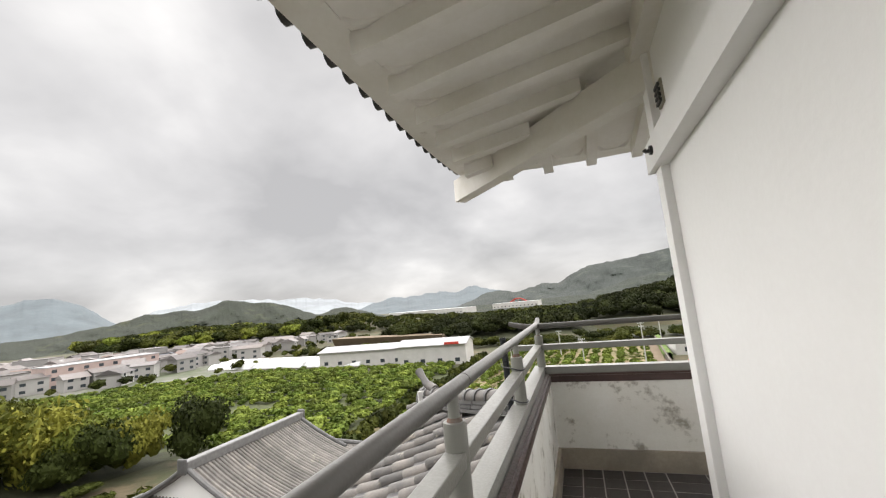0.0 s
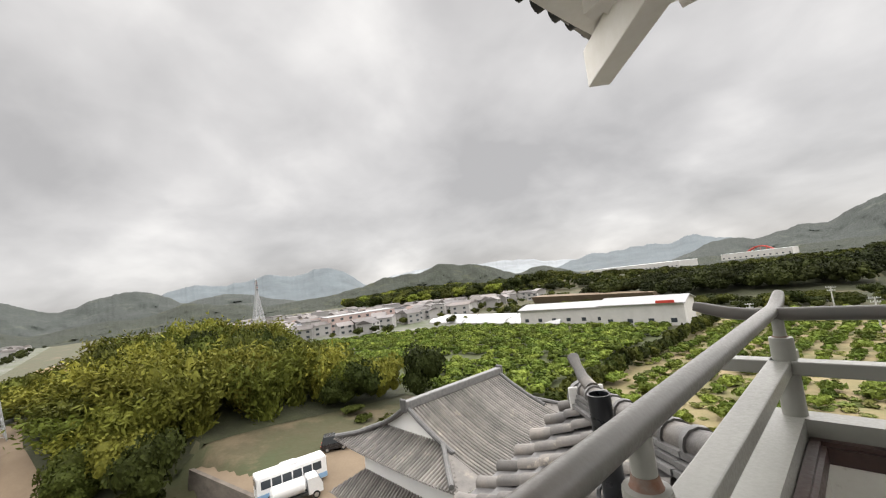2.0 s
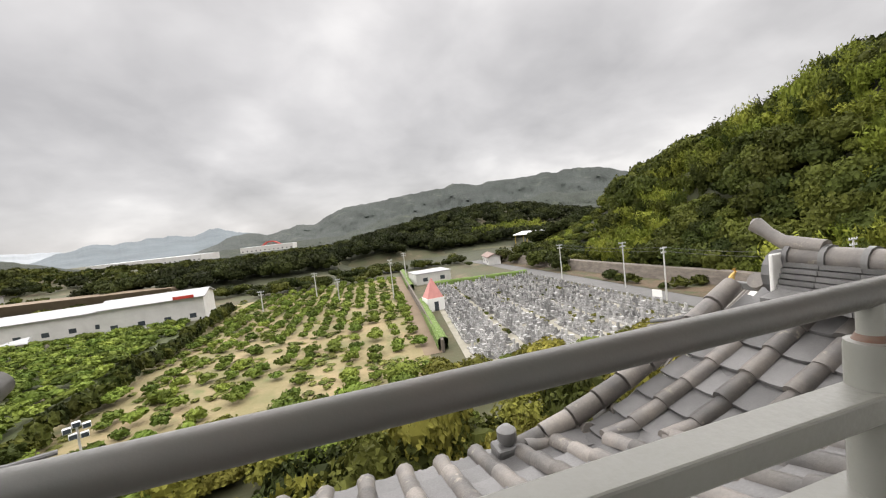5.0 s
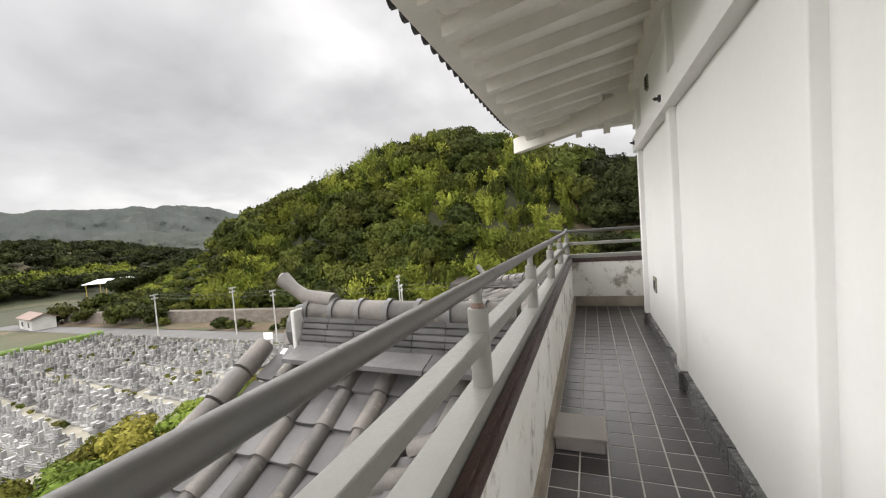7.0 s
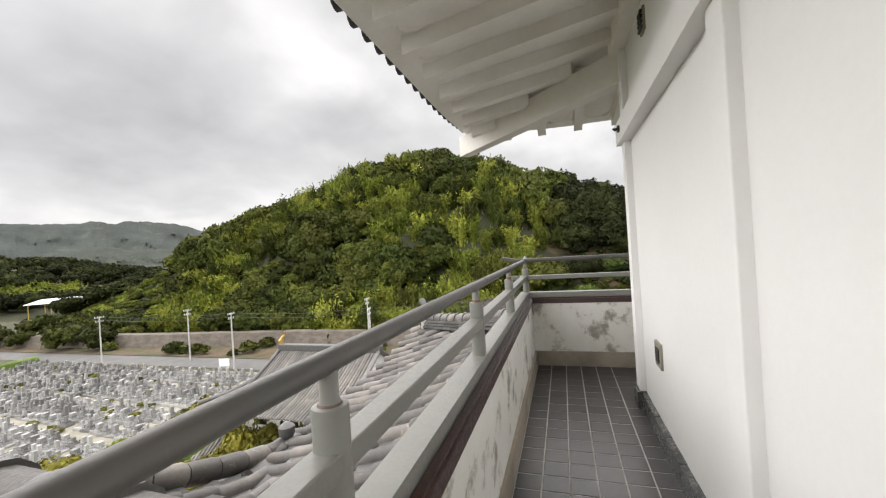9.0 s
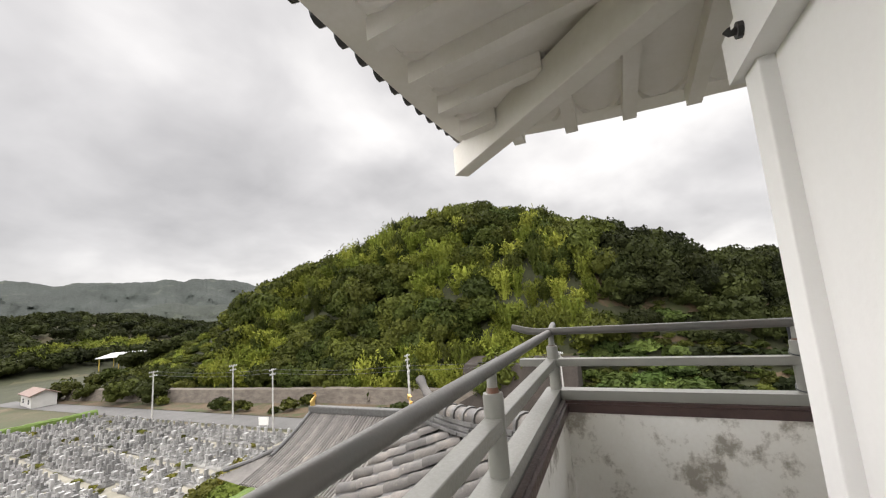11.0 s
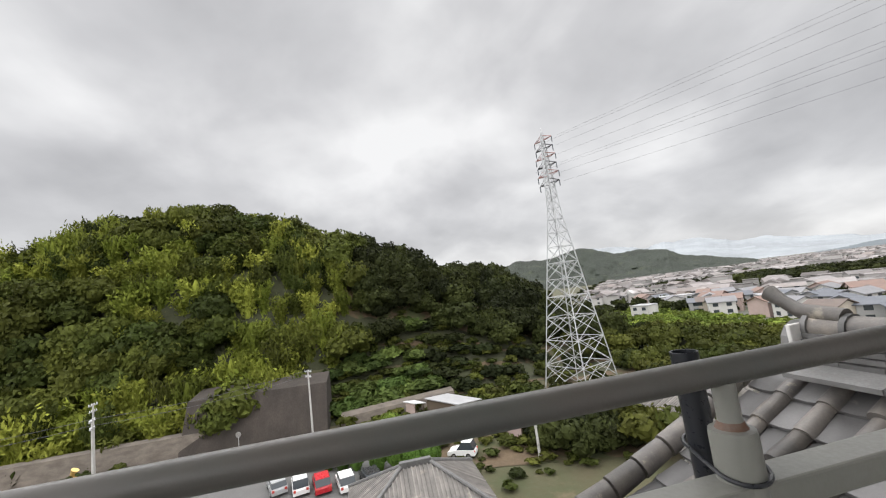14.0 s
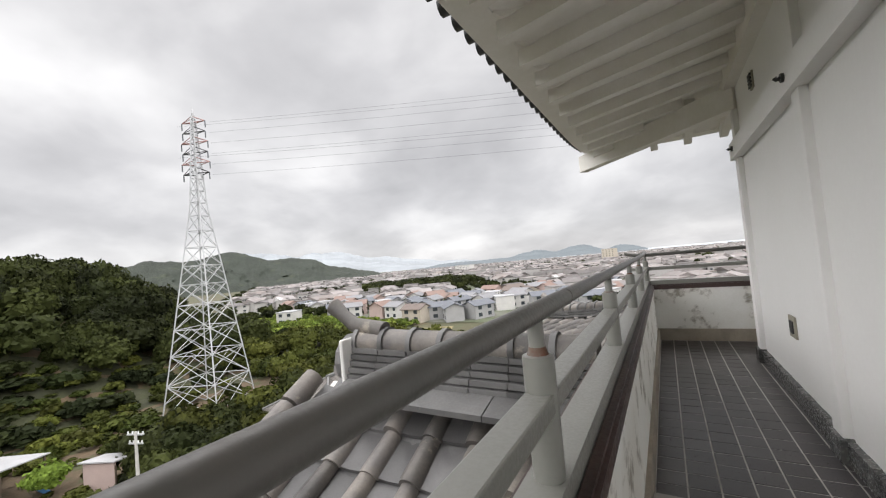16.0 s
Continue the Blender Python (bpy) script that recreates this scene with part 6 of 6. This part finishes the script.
def sag(a, b, drop, n=14):
    a, b = Vector(a), Vector(b)
    return [a.lerp(b, i / n) - Vector((0, 0, drop * 4 * (i / n) * (1 - i / n))) for i in range(n + 1)]


for z in (-7.4, -8.1):
    wire(sag((59.5, 31.5, z), (58.3, 59, z - 0.3), 0.5), 0.02)
    wire(sag((58.3, 59, z - 0.3), (57.2, 92, z - 0.5), 0.6), 0.02)
    wire(sag((59.5, 31.5, z), (72, 10, z), 0.6), 0.02)


PAINTEDARM = material("faded_red_steel", (0.35, 0.2, 0.18), 0.6, None, 1, 9, 0.05)


def lattice_pylon(x, y, tall, base, rz, arms, r, ground=GROUND):
    t = thing("transmission_pylon", "tall pale steel lattice transmission pylon", "pylon", (x, y, ground), rz, "transmission pylons")
    levels = [0, 0.1, 0.19, 0.27, 0.345, 0.41, 0.47, 0.53, 0.585, 0.635, 0.68, 0.72, 0.76, 0.8, 0.84, 0.88, 0.92, 0.96]

    def half(f):
        return base * (1 - f / 0.66) + 0.85 * f / 0.66 if f < 0.66 else 0.85 - 0.72 * (f - 0.66) / 0.34
    corners = lambda f: [Vector((sx * half(f), sy * half(f), tall * f)) for sx, sy in ((-1, -1), (1, -1), (1, 1), (-1, 1))]
    for c in range(4):
        part("leg", Shape().tube([corners(f)[c] for f in levels] + [Vector((0, 0, tall))], [r * 1.5] * len(levels) + [r], 4), GALVANISED, t)
        brace = Shape()
        for a, b in zip(levels, levels[1:]):
            p, q = corners(a), corners(b)
            d = (c + 1) % 4
            brace.tube([p[c], q[d]], r * 0.75, 4, False)
            brace.tube([p[d], q[c]], r * 0.75, 4, False)
            brace.tube([q[c], q[d]], r * 0.75, 4, False)
            if b < 0.5:
                mid, low = (q[c] + q[d]) / 2, (p[c] + q[d]) / 2
                brace.tube([mid, (p[c] + q[c]) / 2], r * 0.55, 4, False)
                brace.tube([mid, (p[d] + q[d]) / 2], r * 0.55, 4, False)
        part("bracing", brace, GALVANISED, t)
    for j in range(arms):
        f = 0.775 + 0.175 * j / (arms - 1)
        w = 2.3 + 0.2 * (j % 2) - 0.6 * (j / arms) ** 2
        for sx in (-1, 1):
            arm = Shape()
            tip = Vector((sx * w, 0, tall * f + 0.1))
            for sy in (-1, 1):
                arm.tube([Vector((sx * half(f), sy * half(f), tall * f)), tip], r, 4, False)
                arm.tube([Vector((sx * half(f), sy * half(f), tall * f + 0.9)), tip], r * 0.8, 4, False)
            limb = part("crossarm", arm, PAINTEDARM if j % 2 else IRON, t)
            part("insulator", Shape().tube([tip, tip - Vector((0, 0, 1.1))], 0.09, 6), GLASS, limb)
    return t


lattice_pylon(71.0, -35.2, 48.2, 4.5, 22, 6, 0.08)
lattice_pylon(-330, 97, 42, 4.5, 10, 5, 0.22)
lattice_pylon(-99, -14, 24, 2.6, 10, 4, 0.07)
for j in range(6):
    z = GROUND + 49 * (0.775 + 0.175 * j / 5) - 1
    for sx in ((-1, 1) if j % 3 == 2 else (-1,)):
        a = (71.0 + 2.7 * sx, -35.2 + 1.1 * sx, z)
        b = (-190 + 1.5 * sx, -146 - 3 * sx, z + 3)
        wire(sag(a, b, 5.0, 20), 0.014)

# ---------------------------------------------------------------- vehicles and yard things
RUBBER = material("black_rubber", (0.02, 0.02, 0.02), 0.8, None, 5, 50, 0.1)
CHROME = material("wheel_metal", (0.5, 0.5, 0.5), 0.3, None, 5, 50, 0.05, metal=0.8)
PAINTS = {n: material("car_paint_" + n, c, 0.25, tuple(q * 0.9 for q in c), 0.5, 8, 0.0, amount=0.3) for n, c in (("silver", (0.4, 0.41, 0.42)), ("white", (0.78, 0.78, 0.78)), ("red", (0.45, 0.02, 0.03)), ("black", (0.02, 0.02, 0.022)), ("blue", (0.25, 0.42, 0.62)))}
LAMPGLASS = material("lamp_glass", (0.6, 0.6, 0.58), 0.15, None, 5, 20, 0.0)


def wheels(t, spots, r):
    for x, y in spots:
        w = part("wheel", Shape().tube([(x, y - 0.1, r), (x, y + 0.1, r)], r, 14), RUBBER, t)
        part("rim", Shape().tube([(x, y - 0.11, r), (x, y + 0.11, r)], r * 0.6, 10), CHROME, w)


def car(x, y, rz, paint, label, tall=1.5, long=4.2):
    t = thing("car", label, "car", (x, y, land(x, y) + 0.12), rz, "parked cars")
    l, w = long / 2, 0.84
    side = [(-l, 0.3), (-l, 0.75), (-l + 0.15, 0.95), (l - 1.1, 0.95), (l - 0.15, 0.78), (l, 0.6), (l, 0.3)]
    part("body", Shape().prism([(q, -w, z) for q, z in side], (0, 2 * w, 0)), PAINTS[paint], t)
    cab = [(-l + 0.1, 0.94), (-l + 0.4, tall), (l - 1.9, tall), (l - 1.15, 0.94)]
    part("windows", Shape().prism([(q, -w + 0.06, z) for q, z in cab], (0, 2 * w - 0.12, 0)), GLASS, t)
    part("roof", Shape().box(-l + 0.38, -w + 0.1, tall - 0.03, l - 1.85, w - 0.1, tall + 0.05, None, 0.03), PAINTS[paint], t)
    for sy in (-1, 1):
        part("headlight", Shape().box(l - 0.12, sy * 0.55 - 0.2, 0.55, l + 0.01, sy * 0.55 + 0.2, 0.7), LAMPGLASS, t)
        part("tail_light", Shape().box(-l - 0.01, sy * 0.65 - 0.13, 0.6, -l + 0.08, sy * 0.65 + 0.13, 0.85), REDPAINT, t)
    wheels(t, [(sx * (l - 0.8), sy * (w - 0.06)) for sx in (-1, 1) for sy in (-1, 1)], 0.3)


car(56.6, 12.0, 20, "silver", "silver hatchback parked on the asphalt", 1.45)
car(55.4, 9.3, 12, "white", "white minivan parked on the asphalt", 1.7)
car(54.6, 6.9, 12, "red", "red compact car parked on the asphalt", 1.6)
car(53.7, 4.3, 12, "white", "white wagon parked on the asphalt", 1.6)
car(53.6, 1.6, 15, "black", "dark sedan with pale roof parked on the asphalt", 1.45)
car(49.5, 13.5, 100, "white", "white car parked apart on the asphalt", 1.5)
car(55.0, -9.4, 60, "white", "small white van parked beside the shed", 1.8, 3.4)
car(-50.4, 22.0, 60, "black", "black and white minivan beside the turret", 1.8, 3.6)

bus = thing("minibus", "white minibus with pale blue lower stripe", "bus", (-44.8, 14.2, GROUND + 0.08), 83)
part("body", Shape().box(-3.5, -1.02, 0.35, 3.5, 1.02, 2.6, None, 0.14), PAINTS["white"], bus)
part("stripe", Shape().box(-3.47, -1.035, 0.45, 3.47, 1.035, 0.95), PAINTS["blue"], bus, "pale blue stripe")
for j in range(6):
    for sy in (-1, 1):
        part("window", Shape().box(-3.1 + 1.02 * j, sy * 1.02 - 0.02, 1.4, -2.2 + 1.02 * j, sy * 1.02 + 0.02, 2.2), GLASS, bus)
part("windscreen", Shape().box(3.47, -0.85, 1.3, 3.53, 0.85, 2.3), GLASS, bus)
part("rear_window", Shape().box(-3.53, -0.8, 1.5, -3.47, 0.8, 2.2), GLASS, bus)
part("roof_unit", Shape().box(-1.0, -0.6, 2.6, 0.6, 0.6, 2.85, None, 0.08), PAINTS["white"], bus)
wheels(bus, [(sx * 2.2, sy * 0.95) for sx in (-1, 1) for sy in (-1, 1)], 0.38)
truck = thing("tank_truck", "small white tank truck beside the minibus", "truck", (-41.9, 13.6, GROUND + 0.08), 78)
part("tank", Shape().tube([(-2.4, 0, 1.35), (-2.2, 0, 1.35), (0.7, 0, 1.35), (0.9, 0, 1.35)], [0.45, 0.72, 0.72, 0.45], 14), PAINTS["white"], truck, smooth=True)
part("cab", Shape().prism([(1.0, -0.85, 0.5), (1.0, -0.85, 2.0), (2.0, -0.85, 2.0), (2.4, -0.85, 1.3), (2.4, -0.85, 0.5)], (0, 1.7, 0)), PAINTS["white"], truck)
part("windscreen", Shape().prism([(2.06, -0.75, 1.95), (2.42, -0.75, 1.32), (2.44, -0.75, 1.32), (2.08, -0.75, 1.95)], (0, 1.5, 0)), GLASS, truck)
part("chassis", Shape().box(-2.5, -0.7, 0.45, 2.3, 0.7, 0.65), IRON, truck)
wheels(truck, [(sx, sy * 0.8) for sx in (-1.6, 1.7) for sy in (-1, 1)], 0.36)

TOPIARY = [crown_leaves(620, 4, 0.085, 1.5, 0.9) for _ in range(2)]
for j in range(9):
    a = (0.0, 0.26, 0.35, 0.44, 0.53, 0.68, 0.78, 0.89, 1.0)[j]
    x, y = 63.2 + (53.5 - 63.2) * a, 13.2 + (-5.5 - 13.2) * a
    thicket("topiary_bush", "tall clipped dark green conifer bush beside the car park", [(TOPIARY[j % 2], x, y, GROUND, 1.3, 1.65, green((0.06, 0.12, 0.022), (0.09, 0.16, 0.03)))], "bush", "thing")["group"] = "clipped bushes"
# weathered wood, darkened to stand in for the open shed's shaded inside
WOOD = material("weathered_shade_wood", (0.1, 0.075, 0.052), 0.85, None, 2, 30, 0.2)
fence = thing("wooden_fence", "low dark wooden rail fence", "fence", (62.5, 14, GROUND), 62)
for j in range(7):
    part("post", Shape().box(-4 + 1.3 * j, -0.08, -0.1, -3.84 + 1.3 * j, 0.08, 1.1), WOOD, fence)
for z in (0.45, 0.9):
    part("rail", Shape().box(-4.2, -0.05, z, 4.2, 0.05, z + 0.12), WOOD, fence)
TARP = material("blue_tarpaulin", (0.06, 0.2, 0.42), 0.5, None, 3, 30, 0.2)
for x, y, rz, w, d, h, paint, label in ((68.5, -11.5, 30, 8, 5, 3.0, ROOFS[2], "open work shed with pale metal roof"), (58.5, -18, 25, 4, 3, 2.4, ROOFS[2], "small reddish hut with pale roof"), (73, -6, 30, 3, 2.5, 2.4, WHITEMETAL, "small white hut with a sheet-metal roof")):
    t = thing("shed", label, "shed", (x, y, land(x, y)), rz, "yard sheds")
    part("roof", Shape().prism([(-w / 2, -d / 2, h), (-w / 2, d / 2, h + 0.5), (-w / 2, d / 2, h + 0.62), (-w / 2, -d / 2, h + 0.12)], (w, 0, 0)), paint, t)
    # the large shed's back wall shows interior shade through the darkened wood colour
    part("wall", Shape().box(-w / 2 + 0.3, d / 2 - 0.5, -0.2, w / 2 - 0.3, d / 2 - 0.3, h + 0.3), WALLS[3] if w < 5 else WOOD, t)
    for sx in (-1, 1):
        for sy in (-1, 1):
            part("post", Shape().box(sx * (w / 2 - 0.3) - 0.08, sy * (d / 2 - 0.4) - 0.08, -0.3, sx * (w / 2 - 0.3) + 0.08, sy * (d / 2 - 0.4) + 0.08, h), WOOD, t)
for x, y, s in ((62, -13, 0.8), (60.5, -11.5, 0.55), (64, -14.5, 0.65)):
    solid("tarpaulin", Shape().prism([(x - s, y - s * 0.6, land(x, y)), (x - s * 0.6, y, land(x, y) + 0.7), (x + s * 0.5, y + 0.1, land(x, y) + 0.6), (x + s, y - s * 0.5, land(x, y))], (0.2, s, 0.1)), TARP, "crumpled blue tarpaulin over stacked goods", "tarpaulin", group="blue tarpaulins")
sign = thing("notice_board", "white notice board beside the road", "sign", (57.6, 60.5, GROUND), 100)
part("board", Shape().box(-1.0, -0.05, 0.7, 1.0, 0.05, 2.1), DAYLIT, sign)
for sx in (-0.8, 0.8):
    part("leg", Shape().box(sx - 0.05, -0.05, -0.1, sx + 0.05, 0.05, 0.8), GALVANISED, sign)
mirror = thing("traffic_mirror", "round traffic mirror on a post", "mirror", (73.2, 20.8, GROUND), 250)
part("post", Shape().tube([(0, 0, -0.2), (0, 0, 2.4)], 0.06, 8), GALVANISED, mirror)
part("disc", Shape().tube([(0, -0.04, 2.6), (0, 0.04, 2.6)], 0.42, 16), CHROME, mirror)


# ---------------------------------------------------------------- floor tiles, last
tile_mesh = Shape().box(-0.077, -0.077, -0.012, 0.077, 0.077, 0.0, None, 0.002).mesh("floor_tile", TILE)
made, rest = 0, Shape()
pitch = 0.1635
for k in (0, 1, 3, 2):
    for j in range(int((W + 0.95) / pitch) + 1):
        for i in range(7 if k == 1 else 6):
            o = 0.925 - pitch * (i + 0.5)
            s = W + 0.925 - pitch * (j + 0.5)
            if s < -0.04:
                continue
            m = SIDE[k] @ Matrix.Translation((s, o, random.uniform(-0.0012, 0.0012)))
            if (k == 0 and s > 2.2 or k == 1 and s > 3.0) and made < 300:
                piece("floor_tile", tile_mesh, floor, m)
                made += 1
            else:
                rest.box(-0.077, -0.077, -0.012, 0.077, 0.077, 0.0, m)
part("tiles_rest", rest, TILE_REST, floor, kind="stuff")
